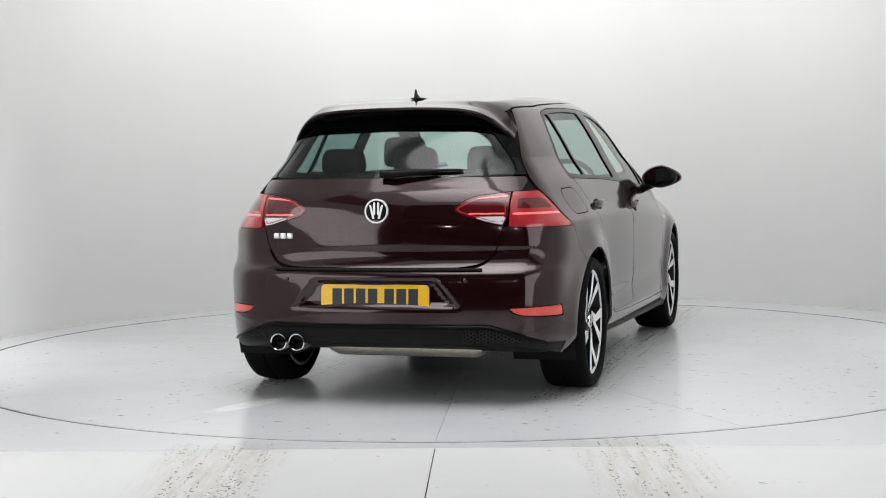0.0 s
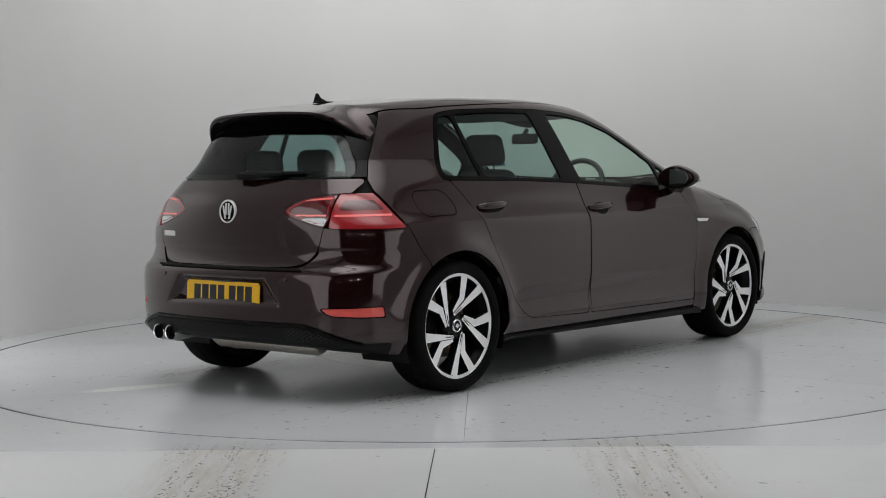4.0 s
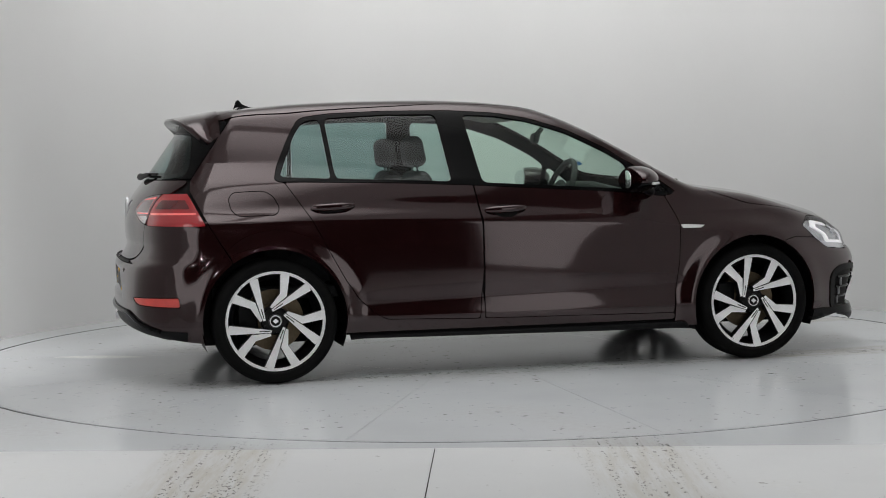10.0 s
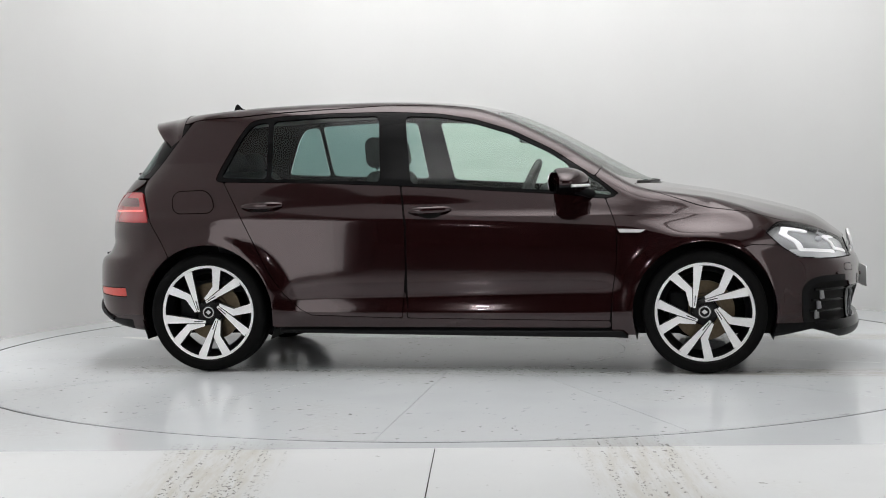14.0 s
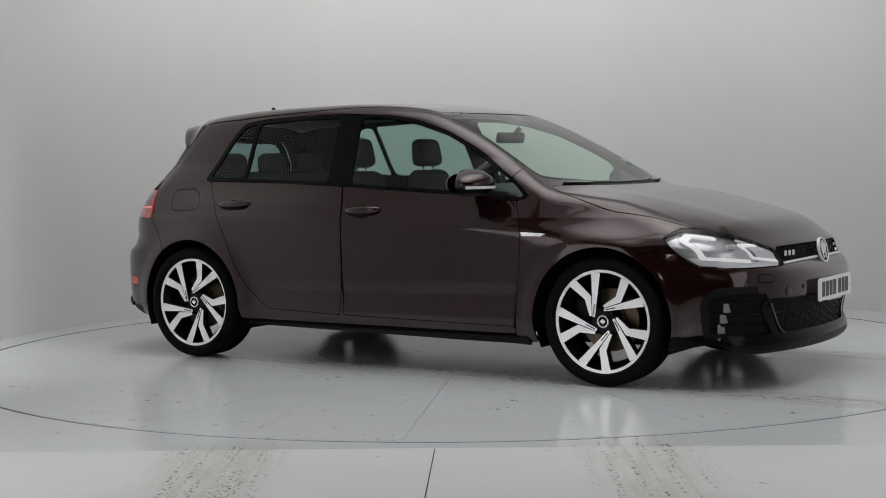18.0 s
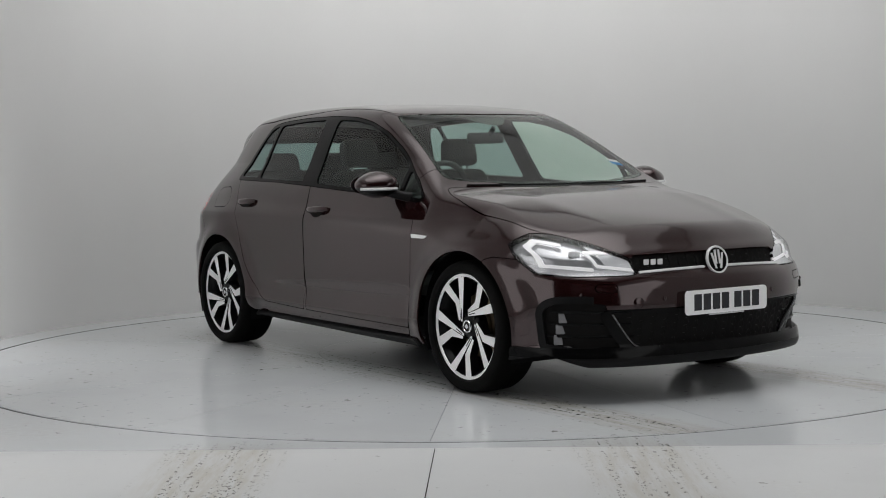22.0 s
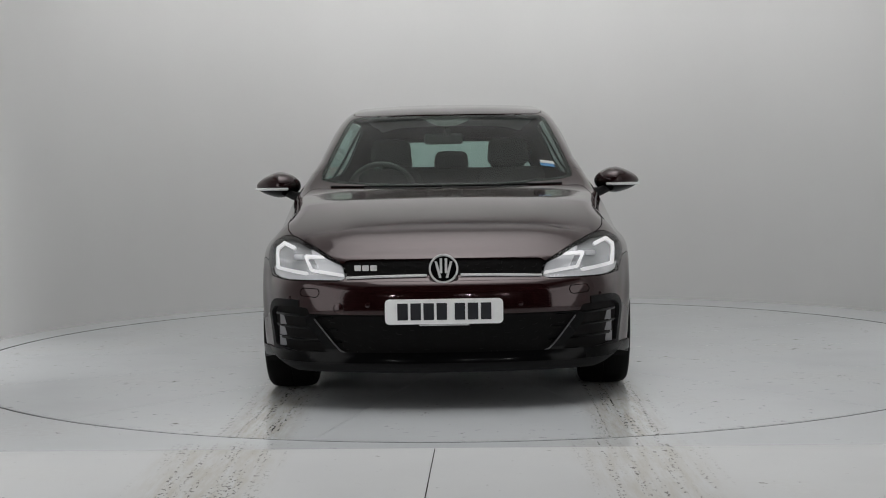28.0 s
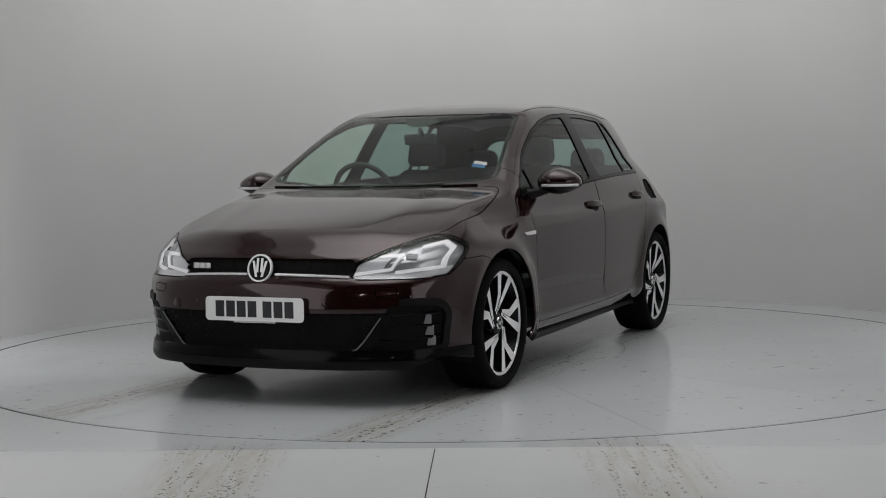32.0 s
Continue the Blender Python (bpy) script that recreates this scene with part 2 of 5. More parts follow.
# ---- building kit ----
def finish(name, me, material, parent=None, label="", smooth=True):
    me.materials.append(material)
    if smooth:
        me.polygons.foreach_set("use_smooth", [True] * len(me.polygons))
    ob = new(name, me)
    ob.parent = parent
    return tagged(ob, label)


def part(name, bm, material, parent, label="", smooth=40):
    """Links a bmesh as one mesh object under a thing or a part."""
    me = bpy.data.meshes.new(name)
    bm.normal_update()
    if smooth:
        limit = radians(smooth)
        for e in bm.edges:
            if len(e.link_faces) == 2 and e.calc_face_angle(0) > limit:
                e.smooth = False
    bm.to_mesh(me)
    bm.free()
    return finish(name, me, material, parent, label, bool(smooth))


def block(sx, sy, sz, at=(0, 0, 0), turn=(0, 0, 0), bevel=0.01, steps=2, bm=None, taper=1.0):
    """A rounded box; taper narrows its top."""
    bm = bm or bmesh.new()
    made = bmesh.ops.create_cube(bm, size=1.0)["verts"]
    for v in made:
        k = taper if v.co.z > 0 else 1.0
        v.co = Vector((v.co.x * sx * k, v.co.y * sy * k, v.co.z * sz))
    if bevel:
        edges = {e for v in made for e in v.link_edges}
        got = bmesh.ops.bevel(bm, geom=list(edges), offset=bevel, segments=steps, affect="EDGES", profile=0.5)
        made = list({v for f in got["faces"] for v in f.verts} | {v for v in made if v.is_valid})
    m = pose(*at, *turn)
    for v in made:
        v.co = m @ v.co
    return bm


def lathe(profile, n=48, bm=None, m=None, full=True):
    """Turns (radius, height) points about z; m places it."""
    bm = bm or bmesh.new()
    m = m or Matrix()
    rings = []
    for r, z in profile:
        rings.append([bm.verts.new(m @ Vector((r * math.cos(2 * math.pi * k / n), r * math.sin(2 * math.pi * k / n), z))) for k in range(n)] if r > 1e-6 else [bm.verts.new(m @ Vector((0, 0, z)))])
    for a, b in zip(rings, rings[1:]):
        for k in range(n):
            j = (k + 1) % n
            if len(a) == 1 and len(b) == 1:
                continue
            if len(a) == 1:
                bm.faces.new((a[0], b[j], b[k]))
            elif len(b) == 1:
                bm.faces.new((a[k], a[j], b[0]))
            else:
                bm.faces.new((a[k], a[j], b[j], b[k]))
    return bm


def slab(outline, thick, m=None, bm=None, bevel=0.0):
    """A flat outline (x, y) given a thickness along z from 0 up, optionally with a bevelled upper rim."""
    bm = bm or bmesh.new()
    m = m or Matrix()
    low = [bm.verts.new(m @ Vector((x, y, 0))) for x, y in outline]
    top = [bm.verts.new(m @ Vector((x, y, thick))) for x, y in outline]
    n = len(outline)
    f = bm.faces.new(top)
    bm.faces.new(low[::-1])
    for k in range(n):
        bm.faces.new((low[k], low[(k + 1) % n], top[(k + 1) % n], top[k]))
    if bevel:
        bmesh.ops.bevel(bm, geom=list(f.edges), offset=bevel, segments=2, affect="EDGES", profile=0.5)
    return bm


def tube(points, r, n=10, bm=None, closed=False):
    """A round bar along points; r may be one radius or one for each point."""
    bm = bm or bmesh.new()
    pts = [Vector(p) for p in points]
    rs = [float(v) for v in r] if isinstance(r, (list, tuple)) else [float(r)] * len(pts)
    rings = []
    side = None
    for i, p in enumerate(pts):
        a = pts[(i - 1) % len(pts)] if (closed or i) else p
        b = pts[(i + 1) % len(pts)] if (closed or i < len(pts) - 1) else p
        d = (b - a).normalized()
        if side is None:
            side = d.cross(Vector((0, 0, 1)) if abs(d.z) < 0.9 else Vector((1, 0, 0))).normalized()
        side = (side - d * side.dot(d)).normalized()
        up = d.cross(side)
        rings.append([bm.verts.new(p + rs[i] * (math.cos(t) * side + math.sin(t) * up)) for t in [2 * math.pi * k / n for k in range(n)]])
    pairs = list(zip(rings, rings[1:])) + ([(rings[-1], rings[0])] if closed else [])
    for a, b in pairs:
        for k in range(n):
            bm.faces.new((a[k], a[(k + 1) % n], b[(k + 1) % n], b[k]))
    if not closed:
        bm.faces.new(rings[0][::-1])
        bm.faces.new(rings[-1])
    return bm


def chaikin(poly, radius):
    """Rounds the corners of a closed outline, cutting at most radius off each side."""
    pts = np.array(poly, float)
    for k in range(3 if radius else 0):
        nxt, prv = np.roll(pts, -1, 0), np.roll(pts, 1, 0)
        fore, back = nxt - pts, prv - pts
        lf, lb = np.linalg.norm(fore, axis=1, keepdims=True), np.linalg.norm(back, axis=1, keepdims=True)
        c = np.minimum(radius / 2.2**k, 0.25 * np.minimum(lf, lb))
        pts = np.stack([pts + back / lb * c, pts + fore / lf * c], 1).reshape(-1, 2)
    return pts


def inside(poly, u, v, rounds=0.02):
    """Signed distance to a closed outline, negative within."""
    pts = chaikin(poly, rounds)
    best = np.full(u.shape, 1e9)
    odd = np.zeros(u.shape, bool)
    for (ax, ay), (bx, by) in zip(pts, np.roll(pts, -1, 0)):
        ex, ey = bx - ax, by - ay
        wx, wy = u - ax, v - ay
        k = np.clip((wx * ex + wy * ey) / (ex * ex + ey * ey + 1e-12), 0, 1)
        best = np.minimum(best, (wx - ex * k) ** 2 + (wy - ey * k) ** 2)
        if ay != by:
            hit = (ay > v) != (by > v)
            odd ^= hit & (u < ex * (v - ay) / ey + ax)
    return np.where(odd, -1, 1) * np.sqrt(best)


def trail(line, u, v):
    """Distance to an open line of points."""
    best = np.full(u.shape, 1e9)
    for (ax, ay), (bx, by) in zip(line, line[1:]):
        ex, ey = bx - ax, by - ay
        k = np.clip(((u - ax) * ex + (v - ay) * ey) / (ex * ex + ey * ey), 0, 1)
        best = np.minimum(best, np.hypot(u - ax - ex * k, v - ay - ey * k))
    return best


def curve(*pts):
    """A smooth function through (place, value) pairs."""
    a = np.array(pts, float)
    a = a[np.argsort(a[:, 0])]
    x, y = a[:, 0], a[:, 1]
    h, d = np.diff(x), np.diff(y) / np.diff(x)
    s = np.zeros(len(x))
    s[1:-1] = np.where(d[:-1] * d[1:] > 0, 2 * d[:-1] * d[1:] / (d[:-1] + d[1:] + 1e-12), 0)
    s[0], s[-1] = d[0], d[-1]
    q = np.linspace(x[0], x[-1], 1600)
    i = np.clip(np.searchsorted(x, q) - 1, 0, len(x) - 2)
    t = (q - x[i]) / h[i]
    v = (2 * t**3 - 3 * t**2 + 1) * y[i] + (t**3 - 2 * t**2 + t) * h[i] * s[i] + (3 * t**2 - 2 * t**3) * y[i + 1] + (t**3 - t**2) * h[i] * s[i + 1]
    w = np.exp(-np.linspace(-2, 2, 41) ** 2)
    w /= w.sum()
    v = np.convolve(np.pad(v, 20, mode="reflect", reflect_type="odd"), w, "valid")
    return lambda p: np.interp(p, q, v)


def smax(a, b, k):
    return np.maximum(a, b) + np.maximum(k - np.abs(a - b), 0) ** 2 / (4 * k)
# ---- the place ----
def ring_sheet(name, r0, r1, z, material, n=160, kind_label="", centre=(0, 0)):
    bm = bmesh.new()
    a = [bm.verts.new((centre[0] + r0 * math.cos(2 * math.pi * k / n), centre[1] + r0 * math.sin(2 * math.pi * k / n), z)) for k in range(n)]
    b = [bm.verts.new((centre[0] + r1 * math.cos(2 * math.pi * k / n), centre[1] + r1 * math.sin(2 * math.pi * k / n), z)) for k in range(n)]
    for k in range(n):
        j = (k + 1) % n
        bm.faces.new((a[k], b[k], b[j], a[j]))
    ob = part(name, bm, material, None)
    return tagged(ob, kind_label, "floor", kind="structure")


RING = 2.905
ring_sheet("floor", RING + 0.005, 14.0, 0.0, FLOOR_STILL, kind_label="pale grey painted studio floor with dirty wheel tracks")
ring_sheet("turntable_pit", 0.0005, RING + 0.3, -0.12, JOINT, kind_label="dark pit under the turntable edge")
table = tagged(new("turntable"), "round pale grey painted turntable with dirty tyre tracks", "turntable")
part("deck", lathe([(0, -0.1), (RING - 0.030, -0.1), (RING - 0.030, -0.012), (0.897, -0.012), (0.897, 0.0), (0, 0.0)], 160), FLOOR_TURN, table)
# fourteen painted deck plates with open radial seams
for k in range(14):
    mid, half = math.tau * (k + 0.5) / 14, math.tau / 28
    outline = []
    for r, turns in ((0.90, np.linspace(-1, 1, 7)), (RING - 0.031, np.linspace(1, -1, 13))):
        outline += [(r * math.cos(mid + (half - 0.0010 / r) * q), r * math.sin(mid + (half - 0.0010 / r) * q)) for q in turns]
    part("deck_plate", slab(outline[::-1], 0.0118, pose(0, 0, -0.0118)), FLOOR_TURN, table, smooth=0)
part("edge_ring", lathe([(RING - 0.0295, -0.1), (RING - 0.011, -0.1), (RING - 0.011, -0.003), (RING - 0.013, 0.0), (RING - 0.0295, 0.0), (RING - 0.0295, -0.1)], 160), FLOOR_TURN, table, "painted steel edge ring")
# black filler added in the open gap, its shade put in as colour
part("edge_seal", lathe([(RING - 0.0108, -0.1), (RING + 0.0045, -0.1), (RING + 0.0045, -0.0015), (RING - 0.0108, -0.0015)], 160), JOINT, table, "black strip standing for the shade in the gap round the turntable")

WALL_AT, WALL_R, WALL_H = (0.12, 0.02), 3.30, 4.38


def cyclorama():
    """White wall that runs round the turntable and opens towards the camera, with a soft foot."""
    bm = bmesh.new()
    n, gap = 150, radians(46)
    rows = [(0.0, 0.0), (0.0, 0.03), (0.006, 0.10), (0.01, 0.3), (0.01, WALL_H), (0.16, WALL_H), (0.16, 0.0)]
    cols = []
    for k in range(n + 1):
        a = -math.pi / 2 + gap + (2 * math.pi - 2 * gap) * k / n
        cols.append([bm.verts.new((WALL_AT[0] + (WALL_R + d) * math.cos(a), WALL_AT[1] + (WALL_R + d) * math.sin(a), z)) for d, z in rows])
    m = len(rows)
    for p, q in zip(cols, cols[1:]):
        for j in range(m):
            bm.faces.new((p[j], p[(j + 1) % m], q[(j + 1) % m], q[j]))
    bm.faces.new(cols[0])
    bm.faces.new(cols[-1][::-1])
    bmesh.ops.recalc_face_normals(bm, faces=bm.faces)
    return tagged(part("wall_round", bm, WALL, None), "white curved studio wall round the turntable", "wall", kind="structure")


cyclorama()


def plain_wall(name, sx, sy, sz, at, material, label):
    return tagged(part(name, block(sx, sy, sz, at, bevel=0), material, None, smooth=0), label, "wall", kind="structure")


# unseen black shell added round the set to close it off from light
for name, sx, sy, x, y in (("wall_studio_back", 9.0, 0.2, 0, 3.8), ("wall_studio_side", 0.2, 5.7, -4.4, 0.85), ("wall_studio_side", 0.2, 5.7, 4.4, 0.85)):
    plain_wall(name, sx, sy, 4.6, (x, y, 2.3), DARK_ROOM, "unseen black wall added behind the white round wall")
plain_wall("wall_camera_bay", 9.0, 0.2, 4.6, (0, -10.6, 2.3), DARK_ROOM, "unseen black wall added behind the camera stand")
# the white room goes on round the mouth; a wide dark doorway in it holds the camera's view
plain_wall("wall_mouth_side", 0.12, 2.1, 2.85, (-2.36, -3.27, 1.425), WALL, "white side wall before the turntable")
plain_wall("wall_mouth_side", 0.12, 3.0, 2.85, (2.56, -3.72, 1.425), WALL, "white side wall before the turntable")
# unseen black panels added round the doorway to keep the paint's reflections dark
plain_wall("wall_mouth_drape", 0.12, 0.9, 2.85, (-2.36, -4.78, 1.425), DARK_ROOM, "unseen black panel added beside the doorway to darken reflections")
plain_wall("wall_front", 0.3, 0.12, 2.85, (2.5, -5.29, 1.425), DARK_ROOM, "unseen black front panel added beside the doorway to darken reflections")
plain_wall("wall_lintel", 5.0, 0.12, 2.1, (0.1, -5.41, 3.3), DARK_ROOM, "unseen black panel added over the doorway to darken reflections")
# unseen black bay walls and floor sheet, added so the doorway reflects dark
plain_wall("wall_bay_side", 0.2, 8.6, 4.6, (-4.4, -6.3, 2.3), DARK_ROOM, "unseen black side wall added to the camera bay")
plain_wall("wall_bay_side", 0.2, 8.6, 4.6, (4.4, -6.3, 2.3), DARK_ROOM, "unseen black side wall added to the camera bay")
tagged(part("bay_carpet", block(8.6, 5.2, 0.02, (0, -7.9, 0.012), bevel=0), DARK_ROOM, None, smooth=0), "unseen black floor sheet added under the camera stand", "carpet", kind="structure")
tagged(part("ceiling", block(9.0, 14.4, 0.2, (0, -3.5, 4.5), bevel=0), CEIL, None, smooth=0), "grey painted studio ceiling", "ceiling", kind="structure")


gap_strip = slab([(-0.209, -3.04), (-0.262, -9.8), (-0.445, -9.8), (-0.199, -3.04)][::-1], 0.0012)
tagged(part("floor_joint", gap_strip, JOINT, None, smooth=0), "dark joint between the floor plates", "floor", kind="structure")
# two floor plates in front of the turntable, with an open joint between them
for s in (-1, 1):
    x0, x1 = (-0.206, -0.262) if s < 0 else (-0.202, -0.258)
    edge = lambda x: -3.03 - 0.0443 * (x + 0.173)
    out = [(x0, edge(x0)), (x0 + s * 5.8, edge(x0 + s * 5.8)), (x1 + s * 5.8, -9.8), (x1 - 0.18, -9.8)]
    plate_ob = part("floor_plate", slab(out if s < 0 else out[::-1], 0.003, bevel=0.0), FLOOR_PLATE, None, smooth=0)
    tagged(plate_ob, "pale grey painted floor plate with brown wheel tracks", "floor", kind="structure")
# ---- the car's outer form: x forward, y to its left, z up, origin on the floor between the axles ----
AXLE, TRACK, TYRE_R = 1.3155, 0.765, 0.318
plan = curve((-2.3, 0.70), (-1.95, 0.80), (-1.65, 0.845), (-1.3155, 0.868), (-0.9, 0.874), (-0.3, 0.884), (0.3, 0.886), (0.9, 0.880), (1.3155, 0.868), (1.6, 0.852), (1.9, 0.815), (2.3, 0.68))
flank = curve((0.0, -0.20), (0.10, -0.13), (0.17, -0.085), (0.24, -0.030), (0.30, -0.010), (0.36, -0.0065), (0.45, -0.004), (0.58, -0.001), (0.70, 0.0), (0.785, -0.002), (0.812, -0.010), (0.87, -0.036),
              (0.93, -0.054), (1.0, -0.078), (1.05, -0.102), (1.1, -0.128), (1.2, -0.179), (1.3, -0.235), (1.37, -0.280), (1.45, -0.345), (1.7, -0.58))
crease = curve((-2.3, -0.01), (-1.57, 0.0), (-1.2, 0.022), (-0.22, 0.005), (0.83, -0.046), (1.25, -0.085), (1.5, -0.10), (2.3, -0.10))
cabin_plan = curve((-2.3, -0.26), (-1.9, -0.16), (-1.5, -0.080), (-1.0, -0.030), (-0.3, -0.006), (0.2, -0.026), (0.5, -0.052), (0.8, -0.07), (1.0, -0.05), (2.3, -0.1))
spine = curve((2.6, 0.30), (2.3, 0.50), (2.15, 0.640), (2.111, 0.684), (2.015, 0.752), (1.887, 0.804), (1.663, 0.866), (1.375, 0.930), (1.20, 0.957), (1.10, 0.974), (1.02, 1.000), (0.95, 1.034), (0.877, 1.074), (0.727, 1.158),
              (0.576, 1.240), (0.425, 1.312), (0.30, 1.362), (0.20, 1.395), (0.08, 1.420), (-0.24, 1.447), (-0.44, 1.452), (-0.77, 1.449), (-1.1, 1.437), (-1.26, 1.425), (-1.43, 1.409), (-1.6, 1.389), (-1.8, 1.35), (-2.6, 1.2))
sweep = curve((-2.6, 0), (0.0, 0.03), (0.3, 0.08), (0.6, 0.10), (1.0, 0.12), (1.3, 0.08), (1.6, 0.03), (2.6, 0.0))
crown = curve((-2.6, 0.05), (0.4, 0.05), (0.9, 0.035), (1.6, 0.05), (2.0, 0.09), (2.6, 0.12))
nose = curve((0.0, 2.02), (0.10, 2.08), (0.16, 2.12), (0.20, 2.152), (0.235, 2.148), (0.27, 2.134), (0.33, 2.143), (0.40, 2.163), (0.45, 2.173), (0.52, 2.168), (0.57, 2.150), (0.60, 2.118), (0.67, 2.090), (0.72, 2.03), (0.8, 1.95), (1.7, 1.2))
tail = curve((0.0, -1.90), (0.15, -1.97), (0.22, -2.02), (0.30, -2.06), (0.45, -2.075), (0.56, -2.072), (0.605, -2.060), (0.64, -2.020), (0.70, -2.000), (0.72, -2.006), (0.80, -2.010), (0.90, -1.990), (0.95, -1.965), (1.0, -1.928), (1.05, -1.890), (1.30, -1.712), (1.38, -1.645), (1.7, -1.4))
keel = curve((-2.3, 0.33), (-2.05, 0.28), (-1.85, 0.235), (-1.72, 0.205), (-1.5, 0.195), (-0.9, 0.185), (0.9, 0.180), (1.6, 0.165), (2.3, 0.160))
PLATE_BAY = [(-0.42, 0.435), (-0.30, 0.590), (0.30, 0.590), (0.42, 0.435)]


def form(x, y, z):
    """Below zero inside the car's body, above it outside."""
    y = np.abs(y)
    low = np.clip((1.1 - z) / 0.2, 0, 1)
    low = low * low * (3 - 2 * low)
    w = plan(x) + flank(z - crease(x) * low) + cabin_plan(x) * np.clip((z - 0.82) / 0.3, 0, 1)
    scoop = np.exp(-(x / 0.92) ** 6) * (0.006 * np.exp(-((z - 0.312) / 0.034) ** 2) - 0.007 * np.exp(-((z - 0.41 - 0.02 * x) / 0.05) ** 2))
    shoulder = np.clip((z - 0.72) / 0.16, 0, 1)
    w = w + scoop - 0.05 * np.clip((x - 0.95) / 0.4, 0, 1) * shoulder * shoulder * (3 - 2 * shoulder)
    for ax in (-AXLE, AXLE):
        r = np.hypot(x - ax, z - TYRE_R)
        w = w + 0.026 * np.exp(-((r - 0.36) / 0.075) ** 2) * np.clip((z - 0.1) / 0.2, 0, 1)
    top = spine(x + sweep(x) * y * y) - crown(x) * y * y - np.interp(x, (0.5, 1.1, 1.35, 1.8), (0.07, 0.03, 0.04, 0.16)) * y**4
    ridge = 0.003 * np.exp(-((y - 0.50 + 0.10 * (x - 1.2)) / 0.08) ** 2) * np.clip((x - 1.05) / 0.3, 0, 1)
    top = top + ridge
    front = nose(z) - 0.24 * y * y - 0.45 * y**6
    bay = np.clip(-inside(PLATE_BAY, y, z, 0) / 0.045, 0, 1)
    back = tail(z) + np.interp(z, (0.6, 1.1), (0.14, 0.26)) * y * y + 0.30 * y**6 + 0.032 * bay * bay * (3 - 2 * bay) * (z < 0.7)
    f = smax(y - w, smax(x - front, back - x, 0.05), 0.16)
    f = smax(f, z - top, 0.055)
    return smax(f, keel(x) - z, 0.03)


def slope(p):
    e = 0.003
    g = np.stack([form(*(p + e * d).T) - form(*(p - e * d).T) for d in np.eye(3)], 1)
    return g / (np.linalg.norm(g, axis=1, keepdims=True) + 1e-12)


def skin_grid():
    """The right half of the body as a fine grid of points, found along rays that leave an inner core."""
    xs, ys, zs = np.linspace(-2.5, 2.5, 330), np.linspace(-1.25, 0, 78), np.linspace(0.02, 1.75, 120)
    lo, hi = np.array([-1.25, -0.35, 0.42]), np.array([1.25, 0.0, 0.58])
    pts, faces, seen = [], [], {}

    def vert(p):
        key = tuple(np.round(p, 5))
        if key not in seen:
            seen[key] = len(pts)
            pts.append(p)
        return seen[key]

    def sheet(us, vs, place):
        ids = [[vert(place(u, v)) for v in vs] for u in us]
        for i in range(len(us) - 1):
            for j in range(len(vs) - 1):
                faces.append((ids[i][j], ids[i + 1][j], ids[i + 1][j + 1], ids[i][j + 1]))

    sheet(xs, zs, lambda u, v: (u, -1.25, v))
    sheet(xs, ys, lambda u, v: (u, v, 1.75))
    sheet(ys[::-1], zs, lambda u, v: (-2.5, u, v))
    sheet(ys, zs, lambda u, v: (2.5, u, v))
    out = np.array(pts)
    core = np.clip(out, lo, hi)
    a, b = np.zeros(len(out)), np.ones(len(out))
    for _ in range(17):
        mid = (a + b) / 2
        f = form(*(core + (out - core) * mid[:, None]).T)
        a, b = np.where(f < 0, mid, a), np.where(f < 0, b, mid)
    p = core + (out - core) * ((a + b) / 2)[:, None]
    faces = np.array(faces)
    n = slope(p)
    c = np.cross(p[faces[:, 2]] - p[faces[:, 0]], p[faces[:, 3]] - p[faces[:, 1]])
    flip = (c * n[faces].mean(1)).sum(1) < 0
    faces[flip] = faces[flip][:, ::-1]
    return p, n, faces


SKIN_P, SKIN_N, SKIN_F = skin_grid()
SX, SY, SZ = SKIN_P.T


def cut(dist, inset=0.0):
    """The part of the skin where dist (one value per grid point) is below -inset: points, normals, faces."""
    d = dist + inset
    fd = d[SKIN_F]
    whole = (fd < 0).all(1)
    edge = (fd < 0).any(1) & ~whole
    used = np.zeros(len(d), bool)
    used[SKIN_F[whole].ravel()] = True
    pts, index, faces, crossing = [], {}, [], {}

    def keep(i):
        if i not in index:
            index[i] = len(pts)
            pts.append(SKIN_P[i])
        return index[i]

    for f in SKIN_F[whole]:
        faces.append([keep(int(i)) for i in f])
    for f in SKIN_F[edge]:
        ring = []
        for k in range(4):
            i, j = int(f[k]), int(f[(k + 1) % 4])
            if d[i] < 0:
                ring.append(keep(i))
            if (d[i] < 0) != (d[j] < 0):
                key = (min(i, j), max(i, j))
                if key not in crossing:
                    t = d[key[0]] / (d[key[0]] - d[key[1]])
                    crossing[key] = len(pts)
                    pts.append(SKIN_P[key[0]] * (1 - t) + SKIN_P[key[1]] * t)
                ring.append(crossing[key])
        if len(ring) > 2:
            faces.append(ring)
    p = np.array(pts)
    return p, slope(p), faces


